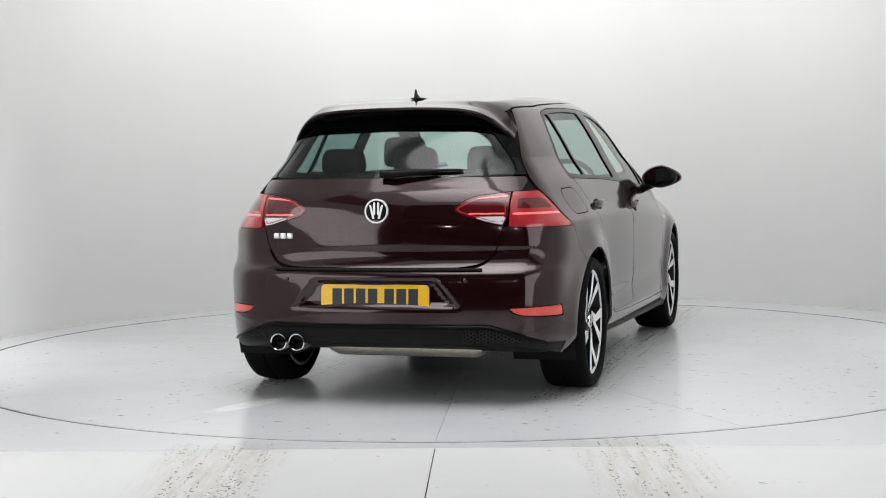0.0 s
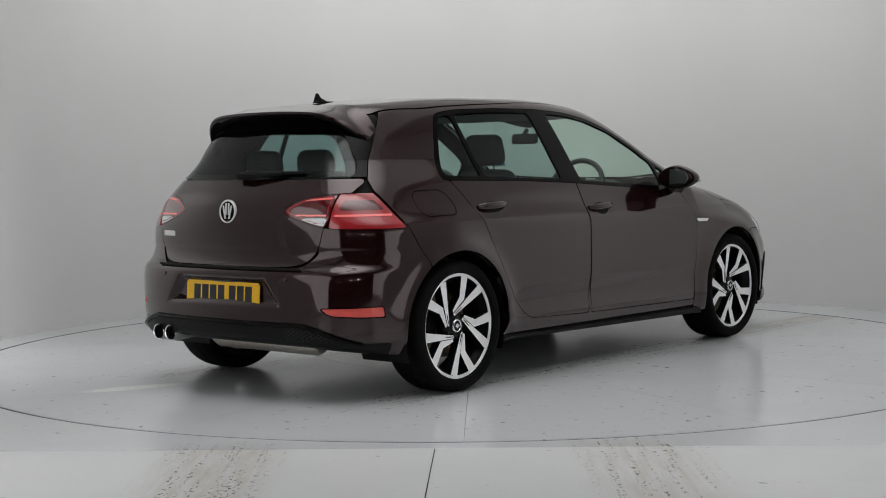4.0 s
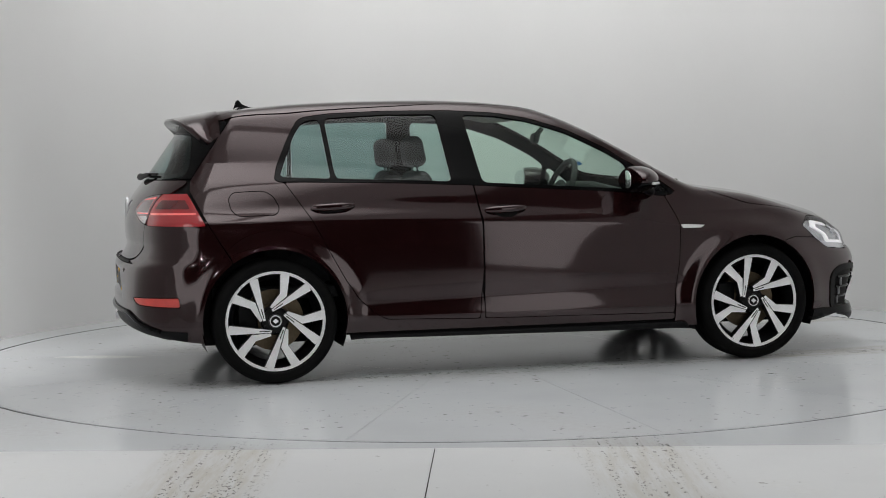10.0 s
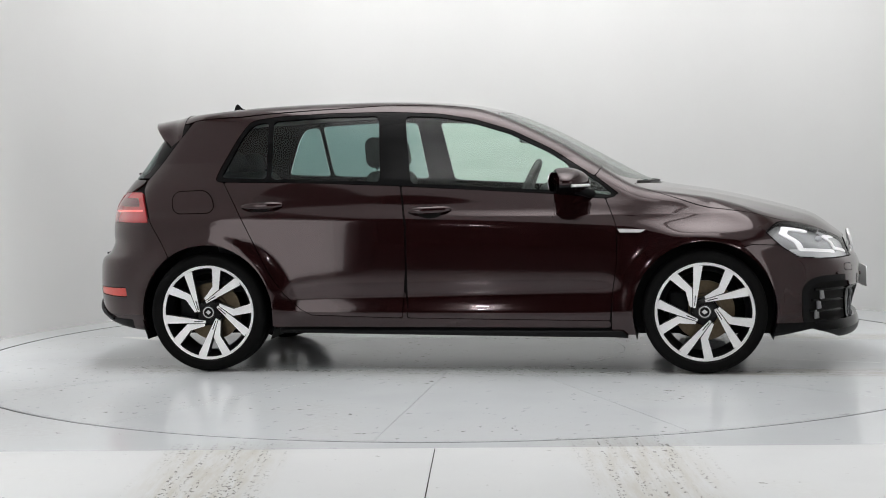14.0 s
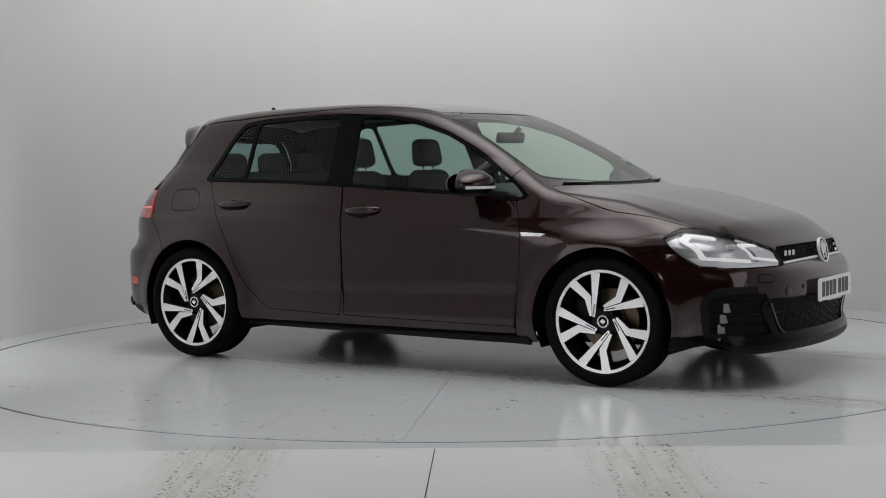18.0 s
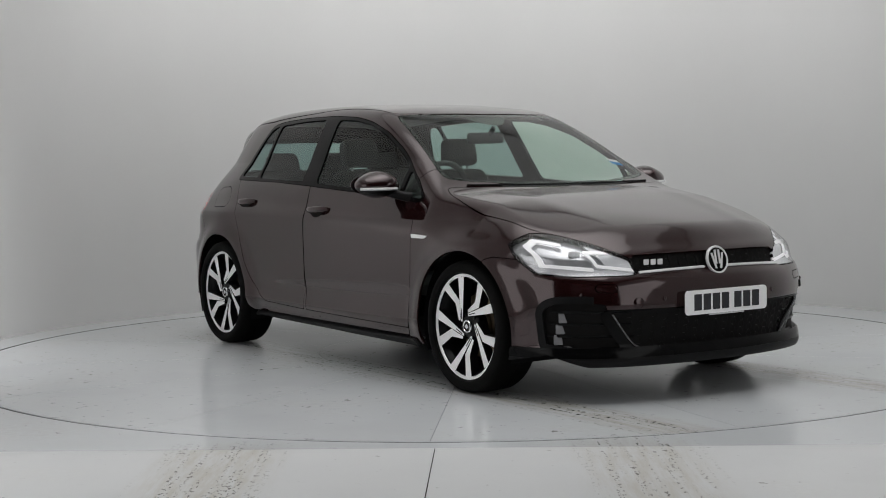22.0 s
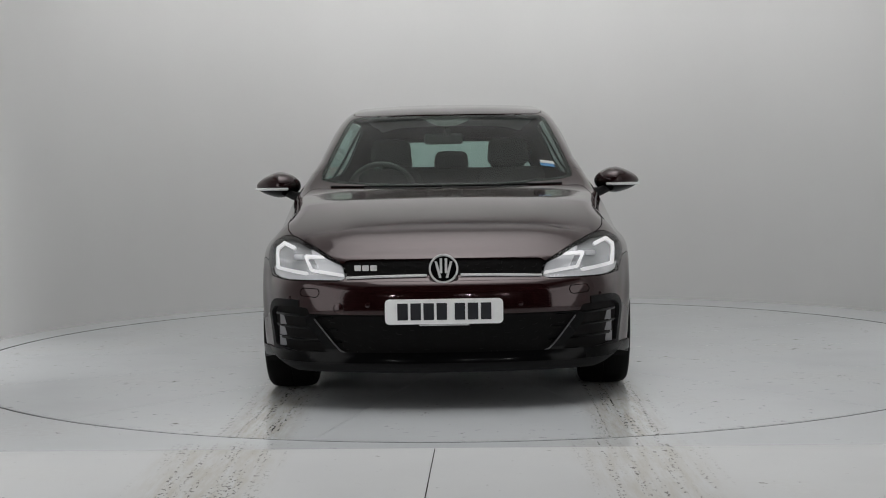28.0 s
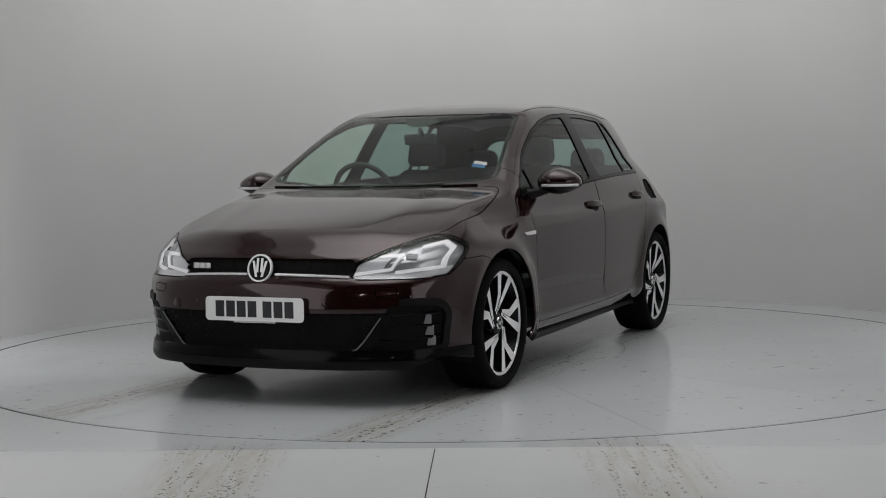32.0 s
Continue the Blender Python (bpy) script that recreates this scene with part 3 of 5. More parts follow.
def skin_mesh(name, p, n, faces, both, out=0.0, thick=0.012):
    """A solid-edged panel mesh from cut(): pushed out along its normals, its rim folded inwards. both: mirrored across the middle and joined."""
    p = p + n * out
    if both:
        mid = np.abs(p[:, 1]) < 1e-6
        p[mid, 1], n[mid, 1] = 0, 0
        other = np.arange(len(p))
        other[~mid] = len(p) + np.arange((~mid).sum())
        faces = faces + [[int(other[i]) for i in f][::-1] for f in faces]
        p = np.concatenate([p, p[~mid] * (1, -1, 1)])
        n = np.concatenate([n, n[~mid] * (1, -1, 1)])
    if thick:
        count = {}
        for f in faces:
            for a, b in zip(f, f[1:] + f[:1]):
                count[(a, b)] = count.get((a, b), 0) + 1
        rim = [(a, b) for a, b in count if (b, a) not in count]
        if not both:
            rim = [(a, b) for a, b in rim if abs(p[a, 1]) > 1e-4 or abs(p[b, 1]) > 1e-4]
        ids = sorted({i for e in rim for i in e})
        k0 = {i: len(p) + 2 * k for k, i in enumerate(ids)}
        side = {i: np.zeros(3) for i in ids}
        for a, b in rim:
            away = np.cross(p[b] - p[a], n[a])
            away = away / (np.linalg.norm(away) + 1e-12)
            side[a] = side[a] + away
            side[b] = side[b] + away
        extra, en = [], []
        for i in ids:
            s = side[i] / (np.linalg.norm(side[i]) + 1e-12)
            extra += [p[i], p[i] - n[i] * thick]
            en += [(s + n[i] * 0.4) / np.linalg.norm(s + n[i] * 0.4), s]
        if extra:
            p, n = np.concatenate([p, extra]), np.concatenate([n, en])
        faces = faces + [[k0[a], k0[a] + 1, k0[b] + 1, k0[b]] for a, b in rim]
    me = bpy.data.meshes.new(name)
    me.from_pydata(p.tolist(), [], faces)
    me.update()
    me.polygons.foreach_set("use_smooth", [True] * len(me.polygons))
    me.normals_split_custom_set_from_vertices(n.tolist())
    return me


def mirrored(me):
    """A left-hand copy of a right-hand mesh."""
    n = len(me.vertices)
    co = np.zeros(n * 3)
    me.vertices.foreach_get("co", co)
    no = np.zeros(len(me.loops) * 3)
    me.corner_normals.foreach_get("vector", no)
    no = no.reshape(-1, 3)
    vn = np.zeros((n, 3))
    loops = np.zeros(len(me.loops), int)
    me.loops.foreach_get("vertex_index", loops)
    vn[loops] = no
    m2 = bpy.data.meshes.new(me.name)
    m2.from_pydata((co.reshape(-1, 3) * (1, -1, 1)).tolist(), [], [list(q.vertices)[::-1] for q in me.polygons])
    m2.update()
    m2.polygons.foreach_set("use_smooth", [True] * len(m2.polygons))
    m2.normals_split_custom_set_from_vertices((vn * (1, -1, 1)).tolist())
    for m in me.materials:
        m2.materials.append(m)
    return m2


def centre_panel(name, dist, material, parent, label="", inset=0.002, out=0.0, thick=0.012):
    me = skin_mesh(name, *cut(dist, inset), True, out, thick)
    me.materials.append(material)
    ob = new(name, me)
    ob.parent = parent
    return tagged(ob, label)


def side_panels(name, dist, material, parents, label="", inset=0.002, out=0.0, thick=0.012):
    """The right-hand panel and its mirrored left-hand twin, under parents (right, left)."""
    me = skin_mesh(name, *cut(dist, inset), False, out, thick)
    me.materials.append(material)
    made = []
    for data, parent in ((me, parents[0]), (mirrored(me), parents[1])):
        ob = new(name, data)
        ob.parent = parent
        made.append(tagged(ob, label))
    return made
# ---- the car ----
car = new("car")
tagged(car, "dark brown metallic five-door hatchback on black and silver alloy wheels", "car")

DLO = [(-1.29, 1.03), (-1.275, 1.09), (-1.195, 1.255), (-1.14, 1.338), (-1.10, 1.352), (-0.975, 1.368), (-0.68, 1.379), (-0.34, 1.379), (-0.08, 1.364), (0.10, 1.334), (0.31, 1.270), (0.52, 1.169), (0.64, 1.092), (0.79, 0.997), (0.885, 0.918), (0.81, 0.902), (0.60, 0.928), (-0.28, 0.983), (-0.68, 1.002), (-1.27, 1.017)]
GLASS_QUARTER = [(-1.262, 1.042), (-1.165, 1.26), (-1.115, 1.326), (-1.03, 1.340), (-1.003, 1.030)]
GLASS_REAR = [(-0.975, 1.029), (-1.002, 1.342), (-0.69, 1.358), (-0.41, 1.358), (-0.372, 1.006)]
GLASS_FRONT = [(-0.205, 0.997), (-0.262, 1.354), (-0.08, 1.345), (0.10, 1.315), (0.31, 1.250), (0.515, 1.149), (0.622, 1.084), (0.632, 0.945)]
GLASS_CORNER = [(0.66, 0.945), (0.655, 1.068), (0.79, 0.980), (0.855, 0.920)]
DOOR_REAR = [(-1.255, 1.035), (-1.116, 0.818), (-1.031, 0.653), (-0.959, 0.519), (-0.887, 0.414), (-0.80, 0.335), (-0.741, 0.305), (-0.25, 0.290), (-0.228, 0.54), (-0.230, 0.775), (-0.262, 0.99), (-0.68, 1.02)]
DOOR_FRONT = [(-0.222, 0.29), (-0.222, 0.54), (-0.225, 0.79), (-0.258, 0.99), (0.60, 0.95), (0.81, 0.915), (0.858, 0.80), (0.876, 0.744), (0.869, 0.554), (0.847, 0.407), (0.837, 0.275)]
FUEL = [(-1.535, 0.968), (-1.315, 0.975), (-1.265, 0.853), (-1.515, 0.848)]
HEAD_SIDE = [(1.620, 0.724), (1.685, 0.772), (1.80, 0.765), (1.95, 0.722), (2.05, 0.665), (2.20, 0.62), (2.20, 0.582), (1.95, 0.580), (1.79, 0.592), (1.70, 0.648)]
HEAD_FRONT = [(-0.435, 0.592), (-0.455, 0.655), (-0.58, 0.722), (-0.71, 0.775), (-0.95, 0.80), (-0.95, 0.57), (-0.70, 0.572), (-0.53, 0.566)]
TAIL_REAR = [(-0.352, 0.893), (-0.435, 0.945), (-0.60, 0.966), (-1.0, 0.972), (-1.0, 0.802), (-0.62, 0.806), (-0.54, 0.818), (-0.38, 0.866)]
TAIL_SIDE = [(-2.3, 1.0), (-1.745, 1.0), (-1.722, 0.96), (-1.648, 0.802), (-1.648, 0.78), (-2.3, 0.78)]
HATCH = [(0.1, 1.035), (-0.655, 1.035), (-0.64, 0.96), (-0.575, 0.80), (-0.560, 0.72), (-0.50, 0.645), (-0.40, 0.628), (0.1, 0.626)]
REAR_GLASS = [(0.1, 1.285), (-0.41, 1.275), (-0.475, 1.235), (-0.575, 1.10), (-0.605, 1.045), (-0.30, 1.033), (0.1, 1.033)]
BONNET = [(1.115, 0.0), (1.09, 0.3), (1.00, 0.60), (0.955, 0.70), (1.02, 0.735), (1.15, 0.752), (1.3, 0.760), (1.5, 0.757), (1.65, 0.745), (1.75, 0.708), (1.83, 0.655), (1.95, 0.585), (2.045, 0.51), (2.068, 0.40), (2.085, 0.2), (2.092, 0.0), (2.08, -0.2), (1.1, -0.3)]
SCREEN = [(1.045, -0.3), (1.06, 0.0), (1.035, 0.3), (0.945, 0.56), (0.885, 0.655), (0.84, 0.662), (0.55, 0.603), (0.27, 0.550), (0.225, 0.52), (0.27, 0.3), (0.290, 0.0), (0.27, -0.3)]
ROOF = [(0.20, 0.535), (-0.6, 0.555), (-1.2, 0.545), (-1.56, 0.50), (-1.60, 0.30), (-1.60, -0.3), (0.275, -0.3), (0.275, 0.0), (0.255, 0.3)]
GRILLE = [(0.1, 0.675), (-0.30, 0.673), (-0.455, 0.668), (-0.440, 0.600), (-0.30, 0.603), (0.1, 0.605)]
LOW_GRILLE = [(0.1, 0.415), (-0.60, 0.420), (-0.455, 0.258), (-0.40, 0.245), (0.1, 0.240)]
INTAKE_FRONT = [(-0.60, 0.455), (-0.79, 0.475), (-0.83, 0.42), (-0.82, 0.30), (-0.77, 0.268), (-0.52, 0.245), (-0.64, 0.40)]
INTAKE_SIDE = [(1.835, 0.43), (1.89, 0.462), (2.3, 0.47), (2.3, 0.22), (1.86, 0.243), (1.84, 0.28)]
SEAM_FRONT = [(1.45, 0.62), (1.50, 0.648), (1.555, 0.662), (1.70, 0.655), (1.80, 0.65), (2.0, 0.67), (2.3, 0.70), (2.4, 0.6), (2.4, 0.236), (1.5, 0.236)]
FENDER = [(0.80, 0.93), (0.815, 0.905), (0.858, 0.80), (0.876, 0.744), (0.869, 0.554), (0.847, 0.407), (0.842, 0.20), (1.3, 0.20), (1.50, 0.648), (1.555, 0.662), (1.70, 0.655), (1.79, 0.60), (1.9, 0.8), (1.6, 1.0), (0.80, 1.08), (0.76, 1.02), (0.885, 0.925)]
VALANCE = [(0.1, 0.366), (-0.54, 0.364), (-0.66, 0.335), (-0.74, 0.285), (-0.90, 0.270), (-0.90, 0.10), (0.1, 0.10)]
REFLECTOR = [(-0.605, 0.447), (-0.95, 0.452), (-0.95, 0.400), (-0.80, 0.400), (-0.655, 0.412)]
WASHER = [(-0.555, 0.545), (-0.645, 0.549), (-0.655, 0.515), (-0.565, 0.508)]
SEAM_REAR = [(-1.43, 1.42), (-1.709, 1.028), (-1.716, 0.98), (-1.634, 0.804), (-1.536, 0.641), (-1.40, 0.30), (-1.40, 0.1), (-2.5, 0.1), (-2.5, 1.42)]

side = lambda poly, r=0.02: inside(poly, SX, SZ, r)
rear = lambda poly, r=0.02: inside(poly, SY, SZ, r)
above = lambda poly, r=0.03: inside(poly, SX, -SY, r)
both_of = np.maximum


def less(d, *others):
    for o in others:
        d = np.maximum(d, -o)
    return d


arch = np.minimum(np.hypot(SX - AXLE, SZ - 0.318), np.hypot(SX + AXLE, SZ - 0.318)) - 0.362
arch = np.where(np.abs(SY) > 0.45, arch, 1.0)
flankwise = np.where(SY < -0.42, -1.0, 1.0)
d_dlo = both_of(side(DLO), flankwise)
d_head = both_of(both_of(side(HEAD_SIDE, 0.008), rear(HEAD_FRONT, 0.008)), np.where(SX > 1.4, -1.0, 1.0))
d_tail = both_of(both_of(rear(TAIL_REAR), side(TAIL_SIDE)), np.where(SX < -1.4, -1.0, 1.0))
astern = np.where(SX < -1.5, -1.0, 1.0)
ahead = np.where(SX > 1.5, -1.0, 1.0)
d_seam_rear = side(SEAM_REAR, 0)
d_glass_rear = both_of(both_of(rear(REAR_GLASS), astern), np.where(SX < -1.5, -1.0, 1.0))
d_hatch = both_of(both_of(rear(HATCH), astern), d_seam_rear)
d_bonnet = both_of(above(BONNET), np.where((SZ > 0.55) & (SX > 0.8), -1.0, 1.0))
d_bonnet = less(d_bonnet, d_head)
d_screen = both_of(above(SCREEN), np.where(SZ > 0.85, -1.0, 1.0))
d_roof = both_of(above(ROOF), np.where(SZ > 1.2, -1.0, 1.0))
d_grille = both_of(rear(GRILLE), ahead)
d_low = both_of(rear(LOW_GRILLE), ahead)
d_intake = both_of(both_of(rear(INTAKE_FRONT), side(INTAKE_SIDE)), ahead)
d_washer = both_of(rear(WASHER, 0.012), ahead)
d_insert = both_of(rear([(0.1, 0.428), (-0.60, 0.432), (-0.70, 0.40), (-0.62, 0.236), (0.1, 0.236)], 0.01), ahead)
d_bonnet = less(d_bonnet, d_grille)
d_bumper_f = less(side(SEAM_FRONT, 0), d_head, d_bonnet, d_grille, d_low, d_intake, arch, d_washer, d_insert)
d_fender = less(both_of(side(FENDER, 0), flankwise), d_head, d_bonnet, arch, d_screen, d_dlo)
d_upper_tail = both_of(both_of(rear([(0.1, 1.5), (-0.9, 1.5), (-0.68, 1.04), (0.1, 1.04)], 0), astern), d_seam_rear)
d_tail_cap = less(d_upper_tail, d_glass_rear, d_roof)
d_ledge = both_of(both_of(rear(HATCH, 0.03) - 0.011, astern), SZ - 0.70)
d_bumper_r = both_of(less(d_seam_rear, d_hatch, d_ledge, d_tail, arch), SZ - 0.83)
d_black_r = both_of(both_of(rear(VALANCE), d_bumper_r), np.where(SX < -1.75, -1.0, 1.0))
d_refl = both_of(both_of(rear(REFLECTOR), side([(-2.4, 0.5), (-1.80, 0.5), (-1.785, 0.395), (-2.4, 0.395)], 0)), astern)
d_bumper_r = less(d_bumper_r, d_black_r, d_refl)
d_doors = np.minimum(side(DOOR_REAR, 0), side(DOOR_FRONT, 0))
d_side = both_of(side([(-1.9, 1.5), (1.0, 1.5), (1.0, 0.95), (0.842, 0.9), (0.842, 0.238), (-1.60, 0.238), (-1.9, 0.6)], 0), np.where(SY < -0.3, -1.0, 1.0))
d_flap = both_of(side(FUEL, 0.04), flankwise)
d_side = less(d_side, d_dlo, d_doors, d_seam_rear, arch, d_screen, d_roof, d_bonnet, d_tail, side(FENDER, 0))

hood = centre_panel("bonnet", d_bonnet, PAINT, car)
centre_panel("roof", d_roof, PAINT, car, inset=0.005)
screen = centre_panel("windscreen", d_screen, FRONT_GLASS, car, "green-tinted windscreen", thick=0.004)
front_bumper = centre_panel("front_bumper", d_bumper_f, PAINT, car)
centre_panel("bumper_insert", less(d_insert, d_low, d_intake), GLOSS_BLACK, front_bumper, "gloss black grille surround", out=-0.004)
side_panels("washer_cover", d_washer, PAINT, (front_bumper, front_bumper), "body-coloured washer cover", inset=0.0015)
rear_bumper = centre_panel("rear_bumper", d_bumper_r, PAINT, car)
hatch = centre_panel("tailgate", less(d_hatch, d_tail), PAINT, car)
centre_panel("rear_window", d_glass_rear, DARK_GLASS, hatch, "dark tinted rear window", out=-0.003, thick=0.004)
centre_panel("window_surround", d_tail_cap, GLOSS_BLACK, hatch, "gloss black surround")
centre_panel("lower_valance", d_black_r, SATIN_BLACK, rear_bumper, "black lower valance")
quarter = side_panels("body_side", less(d_side, d_flap), PAINT, (car, car))
flaps = side_panels("fuel_flap", d_flap, PAINT, (quarter[0], quarter[1]))
scene.collection.objects.unlink(flaps[1])
side_panels("front_wing", d_fender, PAINT, (car, car))
door_f = side_panels("front_door", less(both_of(side(DOOR_FRONT, 0), flankwise), d_dlo), PAINT, (car, car))
door_r = side_panels("rear_door", less(both_of(side(DOOR_REAR, 0), flankwise), d_dlo), PAINT, (car, car))
g_q, g_r, g_f, g_c = (both_of(side(g, 0.015), flankwise) for g in (GLASS_QUARTER, GLASS_REAR, GLASS_FRONT, GLASS_CORNER))
side_panels("quarter_window", g_q, DARK_GLASS, door_r, "dark tinted quarter window", out=-0.006, thick=0.004)
side_panels("door_window", g_r, DARK_GLASS, door_r, "dark tinted door window", out=-0.006, thick=0.004)
side_panels("door_window", g_f, FRONT_GLASS, door_f, "green-tinted door window", out=-0.006, thick=0.004)
side_panels("corner_window", g_c, FRONT_GLASS, door_f, "small corner window", out=-0.006, thick=0.004)
side_panels("window_frame", less(d_dlo, g_q, g_r, g_f, g_c), GLOSS_BLACK, (car, car), "gloss black window frame", inset=0.0015)
side_panels("side_skirt", both_of(both_of(side([(-0.93, 0.226), (0.90, 0.226), (0.93, 0.20), (0.93, 0.172), (-0.93, 0.172)], 0), flankwise), -arch), SATIN_BLACK, (car, car), "black side skirt", out=0.014, thick=0.05)
# the dark structure behind the panel gaps, open at the glass and over the wheels
hidden = np.where(SZ > keel(SX) + 0.03, -1.0, 1.0)
centre_panel("inner_shell", less(hidden, g_q, g_r, g_f, g_c, d_glass_rear, d_screen, arch, d_head, d_tail), INNER, car, out=-0.014, thick=0.0)
# ---- fittings on the car ----
def on_side(x, z, out=0.0):
    """The point of the right flank at x and z, pushed out by a distance."""
    a, b = 0.2, 1.3
    for _ in range(22):
        c = (a + b) / 2
        a, b = (c, b) if form(np.array([x]), np.array([-c]), np.array([z]))[0] < 0 else (a, c)
    return Vector((x, -a - out, z))


def on_end(y, z, way, out=0.0):
    """The point of the front (way 1) or tail (way -1) at y and z."""
    a, b = 1.0, 2.6
    for _ in range(22):
        c = (a + b) / 2
        a, b = (c, b) if form(np.array([way * c]), np.array([y]), np.array([z]))[0] < 0 else (a, c)
    return Vector((way * (a + out), y, z))


def on_ends(pts, way, out=0.0):
    """on_end for many (y, z) at once."""
    q = np.array(pts, float)
    a, b = np.full(len(q), 1.0), np.full(len(q), 2.6)
    for _ in range(22):
        c = (a + b) / 2
        low = form(way * c, q[:, 0], q[:, 1]) < 0
        a, b = np.where(low, c, a), np.where(low, b, c)
    return [Vector((way * (k + out), u, v)) for k, (u, v) in zip(a, q)]


def on_top(x, y, out=0.0):
    a, b = 0.6, 1.7
    for _ in range(22):
        c = (a + b) / 2
        a, b = (c, b) if form(np.array([x]), np.array([y]), np.array([c]))[0] < 0 else (a, c)
    return Vector((x, y, a + out))


def twin(ob, parent):
    """The left-hand mirror image of a right-hand fitting with its children."""
    other = new(ob.name.split(".")[0], mirrored_plain(ob.data))
    other.parent = parent
    if "label" in ob:
        tagged(other, ob["label"])
    for c in list(ob.children):
        twin(c, other)
    return other


def mirrored_plain(me):
    m2 = me.copy()
    m2.transform(Matrix.Diagonal((1, -1, 1, 1)))
    m2.flip_normals()
    return m2


# lamps at the front
head = side_panels("headlight", d_head, LAMP_INSIDE, (car, car), "clear headlight with bright running-light strips", out=-0.030, thick=0.0)
side_panels("lamp_cover", d_head, LENS_GLASS, head, "clear lamp cover", thick=0.004)
side_panels("lamp_rim", less(d_head, d_head + 0.005), GLOSS_BLACK, head, "black lamp rim", inset=0.0, out=-0.002, thick=0.03)
split = -0.570 - 0.45 * (SZ - 0.625)
inner_half, outer_half = split - SY, SY - split
side_panels("inner_lens", both_of(d_head + 0.009, inner_half), GREY_LENS, head, "pale grey inner lens", inset=0, out=-0.014, thick=0.01)
side_panels("lower_lens", both_of(both_of(d_head + 0.009, outer_half), SZ - 0.612 - 0.10 * np.clip(-SY - 0.6, 0, 1)), GREY_LENS, head, "pale grey lower lens", inset=0, out=-0.014, thick=0.01)
for strip, wide in ((((-0.700, 0.728), (-0.762, 0.746), (-0.797, 0.718), (-0.788, 0.630), (-0.630, 0.614)), 0.0075), (((-0.545, 0.690), (-0.637, 0.695), (-0.608, 0.628), (-0.450, 0.608)), 0.0065)):
    band = both_of(both_of(trail(strip, SY, SZ) - wide, d_head + 0.010), ahead)
    side_panels("running_light", band, DRL, head, "bright running-light strip", inset=0, out=-0.010, thick=0.008)
for y0, z0, w0 in ((-0.515, 0.640, 0.040), (-0.665, 0.680, 0.055)):
    p = on_end(y0, z0, 1, -0.034)
    a = part("led_module", block(0.02, w0, 0.024, p, (0, 0, -24), 0.008), LAMP_BOWL, head[0], "bright lamp module")
    twin(a, head[1])

# lamps at the tail
d_in = both_of(both_of(d_tail, -0.598 - SY + 0 * SX), d_hatch)
d_out = less(d_tail, both_of(-0.604 - SY, SY * 0 - 1))
tail_out = side_panels("tail_light", d_out, RED_LENS, (car, car), "red tail light with bright bars", thick=0.03, inset=0.001)
tail_in = side_panels("tail_light", d_in, RED_DEEP, (hatch, hatch), "dark red tail light on the tailgate", thick=0.03, inset=0.001)
for zc, hw, base, holder, lab in ((0.866, 0.005, d_out, tail_out, "bright light bar"), (0.868, 0.004, d_in, tail_in, "red light bar")):
    side_panels("light_bar", both_of(base + 0.012, np.abs(SZ - zc) - hw), RED_BAR, holder, lab, inset=0, out=0.0015, thick=0.002)
side_panels("light_bar", both_of(d_in + 0.010, np.abs(SZ - 0.940 - 0.30 * (SY + 0.5) * -0.22) - 0.004), RED_BAR, tail_in, "red light bar", inset=0, out=0.0015, thick=0.002)
side_panels("light_bar", both_of(d_in + 0.010, -(d_in + 0.017)), RED_LENS, tail_in, "red light frame", inset=0, out=0.0012, thick=0.002)
side_panels("inner_lens", both_of(d_out + 0.028, np.abs(SZ - 0.912) - 0.022), RED_DEEP, tail_out, "deep red inner lens", inset=0, out=0.001, thick=0.001)
side_panels("reversing_light", both_of(d_in + 0.006, SZ - 0.855), GREY_LENS, tail_in, "clear reversing light", inset=0, out=0.0012, thick=0.002)
side_panels("rear_reflector", d_refl, RED_REFLECTOR, (rear_bumper, rear_bumper), "red bumper reflector", inset=0.003, out=-0.002, thick=0.01)

# grilles and intakes
centre_panel("grille_back", d_grille, INNER, front_bumper, "black grille recess", out=-0.045, thick=0)
centre_panel("grille_back", d_low, INNER, front_bumper, "black grille recess", out=-0.05, thick=0)
side_panels("intake", d_intake, SATIN_BLACK, (front_bumper, front_bumper), "black side intake", out=-0.055, thick=0)
frame_band = both_of(np.abs(d_intake - 0.016) - 0.016, d_bumper_f * 0 + np.where((SZ > 0.24) & (SX < 2.03), -1.0, 1.0))
side_panels("intake_frame", frame_band, SATIN_BLACK, (front_bumper, front_bumper), "dark grey intake frame", out=0.006, thick=0.03, inset=0)


